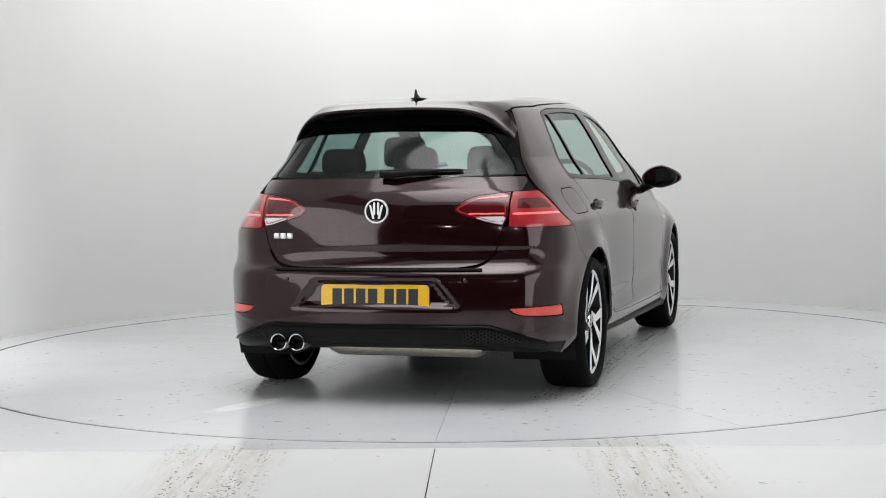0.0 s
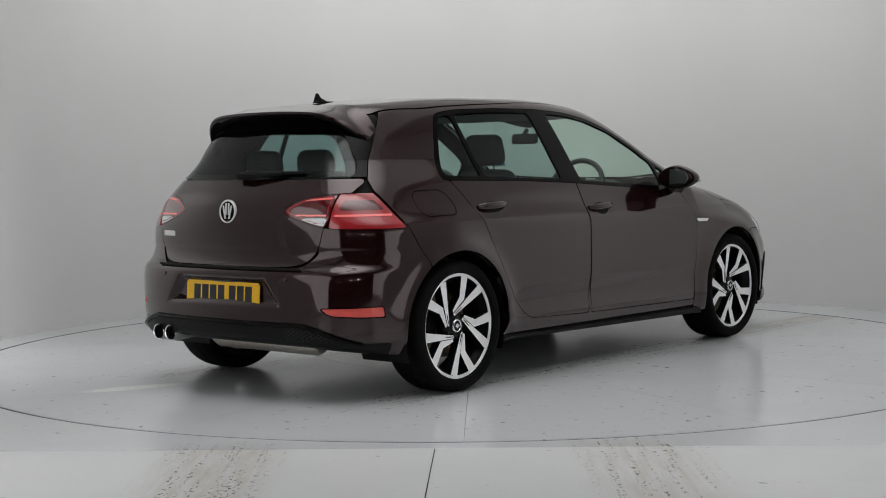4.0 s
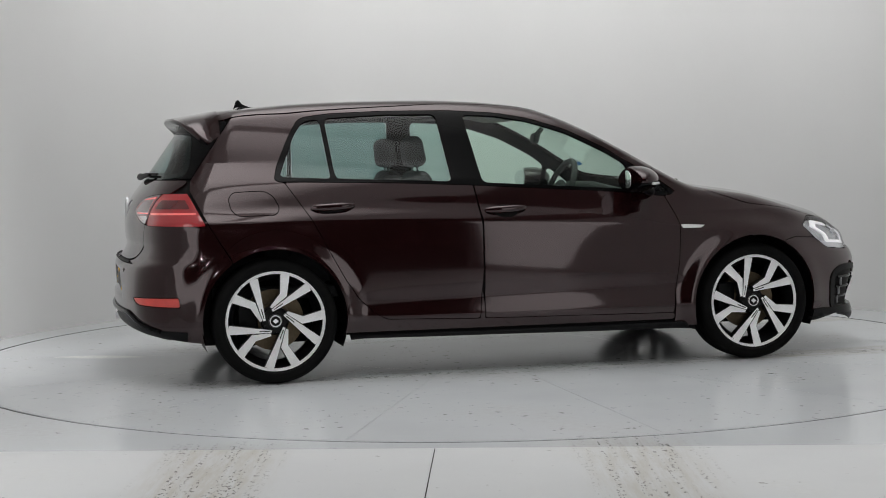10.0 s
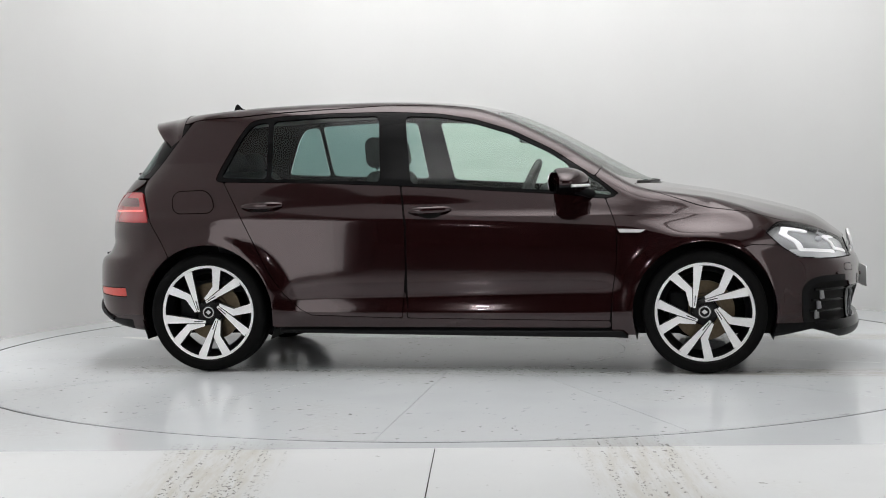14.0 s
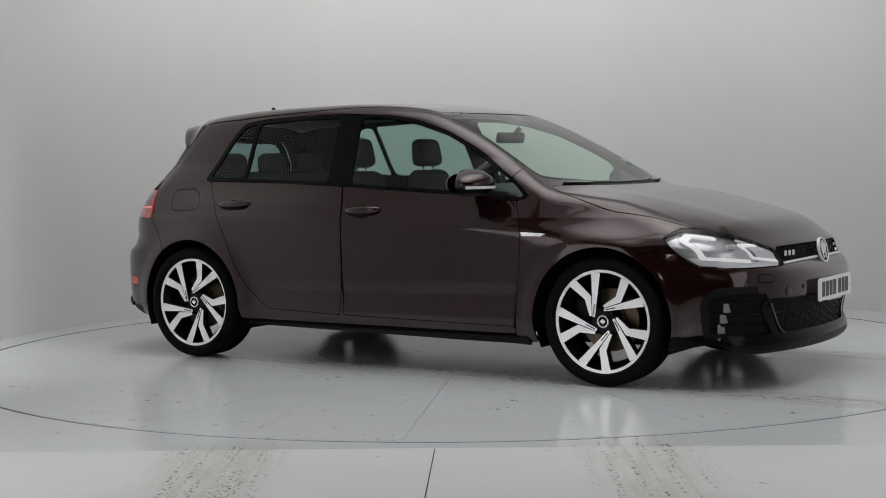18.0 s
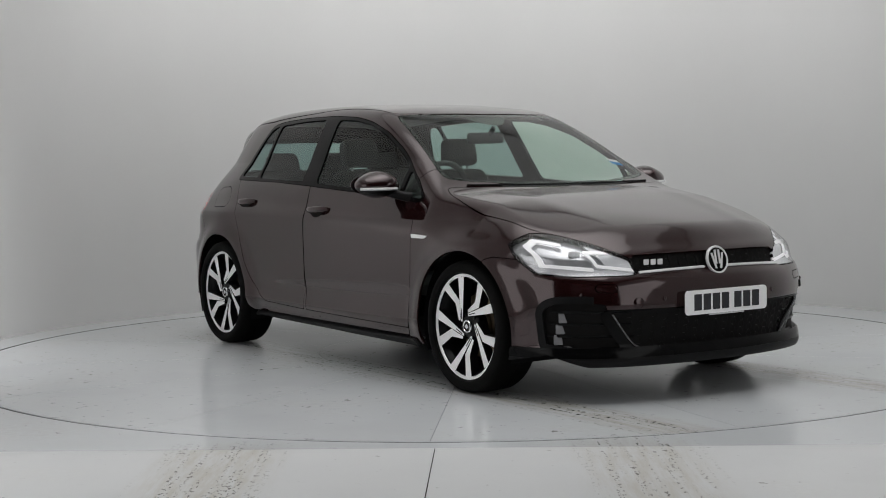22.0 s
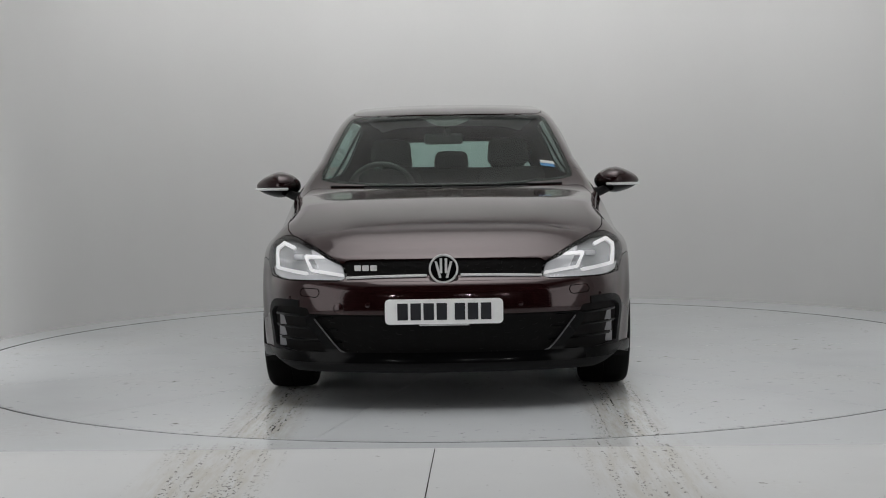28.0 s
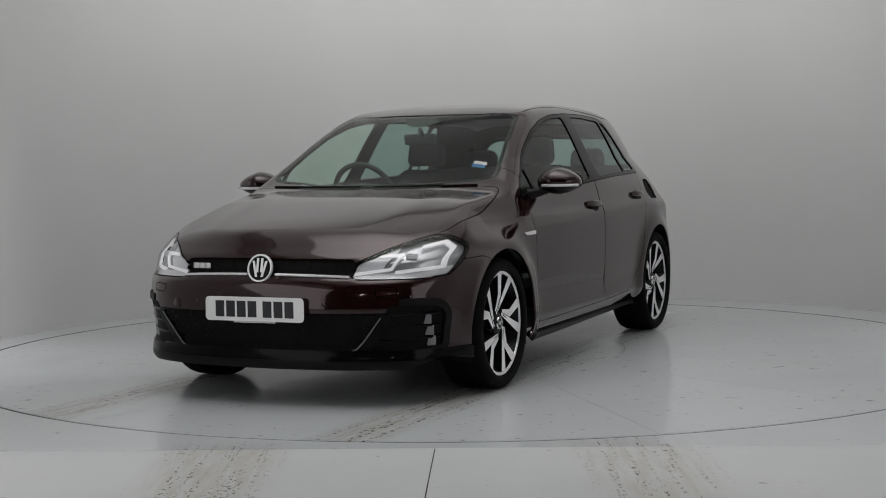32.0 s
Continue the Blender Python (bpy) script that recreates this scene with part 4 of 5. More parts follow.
def honeycomb(name, poly, cell, depth, label):
    """Hexagonal cells standing in a grille opening; each wall has a thickness."""
    bm = bmesh.new()
    spots = []
    for i, y in enumerate(np.arange(-0.62, 0.62, cell * 1.5)):
        for z in np.arange(0.2, 0.72, cell * 0.87):
            zz = z + (cell * 0.435 if i % 2 else 0)
            if inside(poly, np.array([-abs(y)]), np.array([zz]), 0)[0] < -0.004:
                spots.append((y, zz))
    corners = [(y + cell * s * 0.98 * math.cos(math.pi / 3 * k), z + cell * s * 0.88 * math.sin(math.pi / 3 * k)) for y, z in spots for k in range(6) for s in (0.56, 0.46)]
    at = on_ends(corners, 1, -0.012)
    for n in range(len(spots)):
        ring = [(bm.verts.new(q), bm.verts.new(q - Vector((depth, 0, 0)))) for q in at[12 * n:12 * n + 12]]
        for k in range(6):
            j = (k + 1) % 6
            (ao, ab), (ai, aj) = ring[2 * k], ring[2 * k + 1]
            (bo, bb), (bi, bj) = ring[2 * j], ring[2 * j + 1]
            bm.faces.new((ao, bo, bi, ai))
            bm.faces.new((ai, bi, bj, aj))
    return part(name, bm, GRILLE_BLACK, front_bumper, label, smooth=0)


honeycomb("grille_mesh", GRILLE[1:-1] + [(0.05, 0.605), (0.05, 0.668)], 0.034, 0.02, "black honeycomb grille")
honeycomb("grille_mesh", LOW_GRILLE, 0.040, 0.02, "black honeycomb grille")
for s in (1, -1):
    bar = [on_end(s * y, 0.6035 - 0.010 * (y / 0.44) ** 2, 1, 0.004) for y in np.linspace(0.075, 0.436, 14)]
    part("chrome_strip", tube(bar, 0.0065, 8), SILVER, front_bumper, "chrome grille strip")
for s in (1, -1):
    for k, z in enumerate((0.425, 0.370, 0.315)):
        fin = [on_end(s * y, z - 0.02 * (0.8 - y) - 0.0 * k, 1, -0.018) for y in np.linspace(0.50 - 0.02 * k, 0.775, 10)]
        part("intake_blade", tube(fin, 0.007, 6), GLOSS_BLACK, front_bumper, "gloss black intake blade")
    for z, w0 in ((0.397, 0.050), (0.346, 0.060), (0.296, 0.066)):
        p = on_end(s * 0.735, z, 1, -0.03)
        part("fog_lamp", block(0.012, w0, 0.046, p, (0, 0, s * 30), 0.004), FOG_LENS, front_bumper, "clear fog lamp")
blade = [on_end(y, 0.244, 1, 0.004) for y in np.linspace(-0.62, 0.62, 30)]
part("grille_lip", tube(blade, 0.007, 8), GLOSS_BLACK, front_bumper, "gloss black lip under the grille")
rail = [(-0.585, 0.412), (-0.545, 0.360), (-0.50, 0.302), (-0.468, 0.268), (-0.44, 0.256), (-0.40, 0.251)] + [(y, 0.249) for y in np.linspace(-0.34, 0.34, 15)]
rail += [(-y, z) for y, z in rail[5::-1]]
part("grille_strip", tube(on_ends(rail, 1, 0.003), 0.0036, 8), STRIP, front_bumper, "thin silver strip round the lower grille")
p = on_end(-0.470, 0.460, 1, 0.0005)
part("towing_eye_cover", lathe([(0.026, -0.004), (0.026, 0.0005), (0.024, 0.0012), (0.0225, 0.0004), (0.0205, 0.0012), (0, 0.0014)], 30, m=Matrix.Translation(p) @ Vector(slope(np.array([p]))[0]).to_track_quat("Z", "Y").to_matrix().to_4x4()), PAINT, front_bumper, "round towing-eye cover")
lip = both_of(both_of(SZ - 0.258, np.where(SX > 1.55, -1.0, 1.0)), -arch)
splitter = centre_panel("splitter", both_of(lip, 0.214 - SZ), GLOSS_BLACK, front_bumper, "gloss black front splitter", inset=0, out=0.012, thick=0.04)
centre_panel("splitter_lip", both_of(both_of(lip, SZ - 0.2135), 0.182 - SZ), SATIN_BLACK, splitter, "black lip under the splitter", inset=0, out=0.012, thick=0.04)
for s in (1, -1):
    outer = on_ends([(s * y, z) for y, z in ((0.50, 0.256), (0.60, 0.257), (0.72, 0.262), (0.77, 0.285), (0.70, 0.300), (0.64, 0.296), (0.585, 0.278))], 1, -0.008)
    bm = bmesh.new()
    top, low = [bm.verts.new(p - Vector((0.05 * max(0, (p.z - 0.258) / 0.04), 0, 0))) for p in outer], [bm.verts.new(p - Vector((0.05, 0, 0.012))) for p in outer]
    bm.faces.new(top)
    for k in range(7):
        bm.faces.new((low[k], low[(k + 1) % 7], top[(k + 1) % 7], top[k]))
    bmesh.ops.recalc_face_normals(bm, faces=bm.faces)
    part("intake_winglet", bm, GLOSS_BLACK, front_bumper, "gloss black winglet in the intake", smooth=0)

# valance detail at the tail
edge = [on_end(y, 0.364 - 0.085 * max(0, (abs(y) - 0.52) / 0.24) ** 1.2, -1, 0.008) for y in np.linspace(-0.76, 0.76, 50)]
part("valance_trim", tube(edge, 0.010, 8), GLOSS_BLACK, rear_bumper, "gloss black valance trim")
for s in (-1, 1):
    cells = bmesh.new()
    for i, y in enumerate(np.arange(0.57 if s > 0 else 0.42, 0.70, 0.015)):
        for z in np.arange(0.300, 0.355, 0.0175):
            zz = z + (0.00875 if i % 2 else 0)
            if zz > 0.352 - 0.25 * max(0, y - 0.55):
                continue
            ring = on_ends([(s * (y + k * math.cos(a)), zz + k * math.sin(a)) for k in (0.0095, 0.0075) for a in [math.pi / 3 * q for q in range(6)]], -1, 0.002)
            vs = [cells.verts.new(q) for q in ring]
            for q in range(6):
                cells.faces.new((vs[q], vs[(q + 1) % 6], vs[6 + (q + 1) % 6], vs[6 + q]))
    bmesh.ops.solidify(cells, geom=cells.faces[:], thickness=0.004)
    tagged(part("valance_mesh", cells, VALANCE_GREY, rear_bumper, "dark honeycomb insert", smooth=0), "dark honeycomb insert", kind="stuff")
for y0 in (0.474, 0.384):
    m = Matrix.Translation((-2.055, y0, 0.283)) @ pose(0, 0, 0, 0, -90, 0)
    a = part("tailpipe", lathe([(0.034, -0.16), (0.040, -0.10), (0.041, 0.0), (0.039, 0.006), (0.035, 0.003), (0.034, -0.02), (0.033, -0.14)], 36, m=m), CHROME, car, "round chrome tailpipe")
    part("pipe_inside", lathe([(0.0338, -0.012), (0.0335, -0.05), (0, -0.05)], 24, m=m), EXHAUST, a, "sooty pipe inside")
part("muffler", tube([(-1.83, 0.30, 0.262), (-1.83, 0.25, 0.262), (-1.83, -0.42, 0.262), (-1.83, -0.45, 0.265)], [0.04, 0.062, 0.062, 0.05], 20), MUFFLER, car, "dull steel muffler")
part("bumper_step", tube([on_end(y, 0.622, -1, 0.012) for y in np.linspace(-0.5, 0.5, 24)], 0.006, 6), SEAL, rear_bumper, "black seal under the tailgate")

# parking sensors
for s in (1, -1):
    for y0, z0, way in ((0.43, 0.575, -1), (0.70, 0.50, 1), (0.34, 0.475, 1)):
        p = on_end(s * y0, z0, way, 0.001)
        part("parking_sensor", lathe([(0.0105, -0.004), (0.0105, 0.001), (0.009, 0.002), (0, 0.002)], 18, m=Matrix.Translation(p) @ pose(0, 0, 0, 0, 90 * way, 0)), PAINT, front_bumper if way > 0 else rear_bumper, "round parking sensor")


# plates: the writing on them stands as plain bars
def plate(at, tilt, way, face, parent, label):
    m = Matrix.Translation(at) @ (pose(0, 0, 0, 90, 0, 90 if way > 0 else -90) @ pose(0, 0, 0, tilt, 0, 0))
    out = [(x, y) for x, y in chaikin([(-0.26, -0.0555), (0.26, -0.0555), (0.26, 0.0555), (-0.26, 0.0555)], 0.012)]
    a = part("number_plate", slab(out, 0.004, m), face, parent, label, smooth=0)
    left = -0.205
    for k in range(7):
        w = 0.046
        x = left + k * 0.0575 + (0.022 if k > 3 else 0)
        part("plate_bar", slab([(x, -0.037), (x + w, -0.037), (x + w, 0.037), (x, 0.037)], 0.0012, m @ pose(0, 0, 0.004)), INK, a, "plain black bar", smooth=0)
    for x in (-0.235, 0.235):
        part("plate_screw", lathe([(0.006, 0), (0.005, 0.003), (0, 0.0035)], 12, m=m @ pose(x, 0, 0.004)), face, a)
    part("plate_bar", slab([(-0.11, -0.0625), (0.11, -0.0625), (0.11, -0.0565), (-0.11, -0.0565)], 0.003, m), SILVER, a, "small pale bar under the plate", smooth=0)
    return a


plate((2.187, 0, 0.449), 0, 1, PLATE_WHITE, front_bumper, "white number plate")
plate((-2.043, 0, 0.497), -4, -1, PLATE_YELLOW, rear_bumper, "yellow number plate")


# round badge drawn as a plain ring and bars
def badge(at, way, r, tilt, parent):
    m = Matrix.Translation(at) @ pose(0, 0, 0, 90, 0, 90 if way > 0 else -90) @ pose(0, 0, 0, tilt, 0, 0)
    a = part("badge", lathe([(0, -0.006), (r, -0.006), (r, 0.004), (r * 0.97, 0.007), (r * 0.88, 0.007), (r * 0.85, 0.003), (0, 0.003)], 44, m=m), SILVER, parent, "round chrome badge")
    part("badge_field", lathe([(r * 0.85, 0.0035), (0, 0.0035)], 40, m=m), GLOSS_BLACK, a, "black badge field")
    for x0, x1, y0, y1 in ((-0.52, -0.22, 0.50, -0.62), (0.52, 0.22, 0.50, -0.62), (-0.17, -0.17, 0.70, -0.30), (0.17, 0.17, 0.70, -0.30)):
        quad = [(x0 - 0.085, y0), (x1 - 0.085, y1), (x1 + 0.085, y1), (x0 + 0.085, y0)]
        part("badge_bar", slab([(x * r, y * r) for x, y in quad], 0.003, m @ pose(0, 0, 0.0035)), SILVER, a, "plain chrome bar", smooth=0)
    return a


badge((2.128, 0, 0.632), 1, 0.066, -12, front_bumper)
badge((on_end(0, 0.885, -1).x - 0.004, 0, 0.885), -1, 0.057, -4, hatch)
for k in range(3):
    y0 = 0.512 - 0.036 * k
    part("model_badge", block(0.005, 0.029, 0.026, on_end(y0, 0.772, -1, 0.004), (0, 0, 0), 0.004), SILVER, hatch, "small chrome badge block")
    part("model_badge", block(0.006, 0.030, 0.026, on_end(-0.385 + 0.036 * k, 0.637, 1, 0.004), (0, 0, 0), 0.004), SILVER, front_bumper, "small chrome badge block")
for s, d in ((0, door_f[0]), (1, door_f[1])):
    pts = [(0.878, 0.748), (0.905, 0.749), (1.020, 0.743), (0.995, 0.729), (0.890, 0.730)]
    bm = bmesh.new()
    low = [bm.verts.new(on_side(x, z, 0.0)) for x, z in pts]
    top = [bm.verts.new(on_side(x, z, 0.005)) for x, z in pts]
    bm.faces.new(top)
    for k in range(5):
        bm.faces.new((low[k], low[(k + 1) % 5], top[(k + 1) % 5], top[k]))
    bmesh.ops.recalc_face_normals(bm, faces=bm.faces)
    if s:
        bmesh.ops.transform(bm, matrix=Matrix.Diagonal((1, -1, 1, 1)), verts=bm.verts)
        bmesh.ops.reverse_faces(bm, faces=bm.faces)
    part("wing_badge", bm, SILVER, car, "silver wing badge", smooth=0)


# door handles
def handle(x0, z0, doors):
    mid = on_side(x0, z0)
    # no hollow in the door: a flat black dome gives the recess its shade
    dip = bmesh.new()
    bmesh.ops.create_uvsphere(dip, u_segments=24, v_segments=10, radius=1.0, matrix=Matrix.Translation(on_side(x0 - 0.004, z0 - 0.014, 0.001)) @ pose(0, 0, 0, -20, 0, 0) @ Matrix.Diagonal((0.068, 0.0035, 0.038, 1)))
    a = part("handle_recess", dip, INNER, doors[0], "flat black dome standing for the shaded handle recess")
    bar = []
    for u in np.linspace(-1, 1, 13):
        p = on_side(x0 + 0.108 * u, z0 + 0.004 * u, 0.026 - 0.022 * abs(u) ** 3)
        bar.append(p)
    bm = tube(bar, [0.018 * (1 - 0.35 * abs(u) ** 4) for u in np.linspace(-1, 1, 13)], 12)
    for i, v in enumerate(bm.verts):
        c = bar[i // 12]
        v.co.y = c.y + (v.co.y - c.y) * 0.62
    b = part("door_handle", bm, PAINT, doors[0], "body-coloured door handle")
    twin(a, doors[1])
    twin(b, doors[1])


handle(-1.009, 0.887, door_r)
handle(-0.098, 0.855, door_f)


# door mirrors
def mirror():
    full = bmesh.new()
    bmesh.ops.create_uvsphere(full, u_segments=40, v_segments=24, radius=1.0)
    for v in full.verts:
        x, y, z = v.co
        nar = 1 - 0.30 * max(0, -y)
        v.co = Vector((max(x, -0.42) * 0.125 * nar, y * 0.120, (z * 0.070 + 0.006 * (1 - y * y)) * nar))
    put = pose(0.615, -0.918, 0.990, 0, 0, 10)
    cap, low = full.copy(), full
    for bm, up in ((cap, True), (low, False)):
        geom = bm.verts[:] + bm.edges[:] + bm.faces[:]
        bmesh.ops.bisect_plane(bm, geom=geom, plane_co=(0, 0, -0.012), plane_no=(0, 0.0, 1), clear_inner=up, clear_outer=not up)
        bmesh.ops.transform(bm, matrix=put, verts=bm.verts)
    a = part("door_mirror", cap, PAINT, door_f[0], "body-coloured door mirror with a silver indicator")
    part("mirror_base", low, GLOSS_BLACK, a, "black lower mirror shell")
    strip = [put @ Vector((0.125 * (1 - 0.30 * max(0, -y)) * math.sqrt(max(0, 1 - y * y)) * 0.99, y * 0.121, -0.016)) for y in np.linspace(-0.97, 0.35, 20)]
    part("indicator", tube(strip, 0.0075, 8), SILVER, a, "silver indicator strip")
    part("mirror_glass", slab([(0.092 * c, 0.050 * s) for c, s in [(math.cos(t), math.sin(t)) for t in np.linspace(0, 2 * math.pi, 33)[:-1]]], 0.002, put @ pose(-0.064, 0, 0.004, 0, 0, -19) @ pose(0, 0, 0, 90, 0, -90)), CHROME, a, "mirror glass", smooth=0)
    foot = [on_side(0.74, 0.928, -0.01), on_side(0.72, 0.935, 0.03), Vector((0.66, -0.865, 0.952)), Vector((0.65, -0.90, 0.965))]
    bm = tube(foot, [0.028, 0.024, 0.022, 0.026], 12)
    part("mirror_arm", bm, SATIN_BLACK, a, "black mirror arm")
    twin(a, door_f[1])


mirror()

# tailgate spoiler, wiper, aerial
bm = bmesh.new()
rows = []
for y in np.linspace(-0.555, 0.555, 41):
    k = abs(y) / 0.555
    x0 = -1.54
    x1 = -1.772 + 0.15 * k**5 + 0.02 * k**2
    prof = []
    for u in np.linspace(0, 1, 7):
        x = x0 + (x1 - x0) * u
        prof.append((x, on_top(max(x, -1.60), y).z - (max(0, -1.60 - x)) * 0.16 + 0.003))
    zt = prof[-1][1]
    prof += [(x1 - 0.004, zt - 0.010), (x1 + 0.004, zt - 0.024), (x1 + 0.05, zt - 0.042), (-1.60, zt - 0.075)]
    rows.append([bm.verts.new((x, y, z)) for x, z in prof])
for a, b in zip(rows, rows[1:]):
    for i in range(len(a) - 1):
        bm.faces.new((a[i], b[i], b[i + 1], a[i + 1]))
bm.faces.new(rows[0])
bm.faces.new(rows[-1][::-1])
bmesh.ops.recalc_face_normals(bm, faces=bm.faces)
for f in bm.faces:
    f.material_index = 1 if f.calc_center_median().x < -1.60 and f.normal.z < 0.2 else 0
spoiler = part("roof_spoiler", bm, PAINT, hatch, "body-coloured roof spoiler with a black underside")
spoiler.data.materials.append(GLOSS_BLACK)
part("brake_light", block(0.012, 0.36, 0.014, (-1.757, 0, 1.345), (0, 0, 0), 0.004), RED_DEEP, spoiler, "dark red high brake light")
arm = [on_end(0.0, 1.052, -1, 0.03), on_end(-0.06, 1.050, -1, 0.036), on_end(-0.20, 1.060, -1, 0.03), on_end(-0.27, 1.064, -1, 0.024)]
w = part("rear_wiper", tube(arm, [0.020, 0.017, 0.012, 0.008], 10), SATIN_BLACK, hatch, "black rear wiper")
part("wiper_blade", tube([on_end(y, 1.067 + 0.002 * y, -1, 0.012) for y in np.linspace(0.02, -0.375, 12)], 0.007, 8), SEAL, w, "rubber wiper blade")
fin = bmesh.new()
prof = [(-1.405, 0.0, 0.014), (-1.392, 0.040, 0.006), (-1.382, 0.048, 0.004), (-1.374, 0.046, 0.004), (-1.355, 0.024, 0.008), (-1.32, 0.010, 0.012), (-1.27, 0.0, 0.005)]
base = on_top(-1.33, 0.0).z - 0.004
ra, rb = [], []
for x, h, w2 in prof:
    ra.append((fin.verts.new((x, -w2, base + h * 0.25)), fin.verts.new((x, -w2 * 0.25, base + h + 0.004))))
    rb.append((fin.verts.new((x, w2, base + h * 0.25)), fin.verts.new((x, w2 * 0.25, base + h + 0.004))))
for k in range(len(prof) - 1):
    fin.faces.new((ra[k][0], ra[k + 1][0], ra[k + 1][1], ra[k][1]))
    fin.faces.new((rb[k][0], rb[k][1], rb[k + 1][1], rb[k + 1][0]))
    fin.faces.new((ra[k][1], ra[k + 1][1], rb[k + 1][1], rb[k][1]))
    fin.faces.new((ra[k][0], rb[k][0], rb[k + 1][0], ra[k + 1][0]))
fin.faces.new((ra[0][0], ra[0][1], rb[0][1], rb[0][0]))
bmesh.ops.recalc_face_normals(fin, faces=fin.faces)
part("aerial", fin, SATIN_BLACK, car, "black shark-fin aerial")
bm = bmesh.new()
block(0.10, 0.055, 0.008, (-1.335, 0, base + 0.006), (0, 0, 0), 0.004, bm=bm)
part("aerial_foot", bm, SATIN_BLACK, car, "black aerial foot")
# windscreen wipers in the scuttle
for y0, y1, x0 in ((-0.02, -0.60, 1.055), (0.60, 0.06, 1.055)):
    pts = [on_top(x0 + 0.03 - 0.30 * y * y, y, 0.004) for y in np.linspace(y0, y1, 12)]
    part("front_wiper", tube(pts, 0.0045, 8), SATIN_BLACK, car, "black windscreen wiper")
scuttle = less(less(both_of(above([(1.14, -0.3), (1.14, 0.0), (1.10, 0.35), (0.98, 0.70), (0.86, 0.68), (1.0, 0.3), (1.02, -0.3)]), np.where(SZ > 0.8, -1.0, 1.0)), d_screen), d_bonnet)
centre_panel("scuttle", scuttle, SATIN_BLACK, car, "black scuttle panel", out=-0.006, thick=0)


# ---- wheels ----
def wheel(at, flip, spin):
    m = Matrix.Translation(at) @ (pose(0, 0, 0, 0, 0, 180) if flip else Matrix()) @ pose(0, 0, 0, 90, 0, 0) @ pose(0, 0, 0, 0, 0, spin)
    rim = part("wheel", lathe([(0.232, -0.105), (0.247, -0.108), (0.247, -0.09), (0.215, -0.07), (0.205, 0.02), (0.225, 0.06), (0.236, 0.078), (0.2385, 0.089)], 60, m=m), RIM_BLACK, car, "black and machined silver five-twin-spoke alloy wheel")
    part("rim_lip", lathe([(0.2385, 0.089), (0.240, 0.0925), (0.253, 0.0945), (0.256, 0.091), (0.253, 0.075)], 72, m=m), RIM_CUT, rim, "machined silver rim lip")
    part("tyre", lathe([(0.245, -0.085), (0.262, -0.112), (0.29, -0.1155), (0.307, -0.105), (0.3155, -0.085), (0.318, -0.04), (0.318, -0.012), (0.314, -0.010), (0.314, -0.004), (0.318, -0.002), (0.318, 0.04), (0.3165, 0.078), (0.311, 0.099), (0.298, 0.1125), (0.278, 0.1155), (0.262, 0.110), (0.2555, 0.0965), (0.251, 0.088)], 72, m=m), TYRE, rim, "black low-profile tyre")
    for k in range(5):
        turn = m @ pose(0, 0, 0, 0, 0, 72 * k)
        apex = Vector((0.056 * math.cos(radians(61)), 0.056 * math.sin(radians(61))))
        end = Vector((0.246, 0.0))
        d0 = (end - apex).normalized()
        n0 = Vector((-d0.y, d0.x))
        straight = [apex + n0 * 0.006, end + n0 * 0.022 + Vector((-0.004, 0)), end - n0 * 0.026 - d0 * 0.006, apex - n0 * 0.007]
        line = [Vector((r * math.cos(radians(a)), r * math.sin(radians(a)))) for r, a in ((0.246, 33.0), (0.138, 27.0), (0.072, 62.0))]
        d1, d2 = (line[0] - line[1]).normalized(), (line[1] - line[2]).normalized()
        n1, n2 = Vector((-d1.y, d1.x)), Vector((-d2.y, d2.x))
        nm = (n1 + n2).normalized()
        bent = [line[0] - n1 * 0.025, line[0] + n1 * 0.023, line[1] + nm * 0.019, line[2] + n2 * 0.007, line[2] - n2 * 0.006, line[1] - nm * 0.019]
        for shape in (straight, bent):
            bm = bmesh.new()
            low, top, n = [], [], len(shape)
            cx, cy = sum(p[0] for p in shape) / n, sum(p[1] for p in shape) / n
            for x, y in shape:
                r = math.hypot(x, y)
                h = 0.078 + 0.016 * (r / 0.25) ** 2
                grow = 1.06
                low.append(bm.verts.new(turn @ Vector((cx + (x - cx) * grow, cy + (y - cy) * grow, h - 0.045))))
                top.append(bm.verts.new(turn @ Vector((x, y, h))))
            f = bm.faces.new(top)
            for i in range(n):
                bm.faces.new((low[i], low[(i + 1) % n], top[(i + 1) % n], top[i]))
            bmesh.ops.recalc_face_normals(bm, faces=bm.faces)
            for g in bm.faces:
                g.material_index = 1
            f.material_index = 0
            s = part("spoke", bm, RIM_CUT, rim, smooth=0)
            s.data.materials.append(RIM_BLACK)
        groove = slab([apex + d0 * 0.012 + n0 * 0.001, apex + d0 * 0.10 + n0 * 0.002, apex + d0 * 0.10 - n0 * 0.003, apex + d0 * 0.012 - n0 * 0.003], 0.0014, turn @ pose(0, 0, 0.0815))
        part("spoke_groove", groove, RIM_BLACK, rim, "black groove in the spoke", smooth=0)
    part("hub", lathe([(0.075, 0.0), (0.072, 0.055), (0.052, 0.074), (0.036, 0.078), (0.034, 0.07), (0, 0.07)], 40, m=m), RIM_BLACK, rim, "black wheel hub")
    part("hub_cap", lathe([(0.033, 0.070), (0.033, 0.084), (0.030, 0.088), (0.025, 0.088), (0.0235, 0.086), (0, 0.086)], 36, m=m), CHROME, rim, "round chrome hub cap")
    part("hub_cap_field", lathe([(0.0235, 0.0865), (0, 0.0865)], 24, m=m), SATIN_BLACK, rim, "dark hub cap centre")
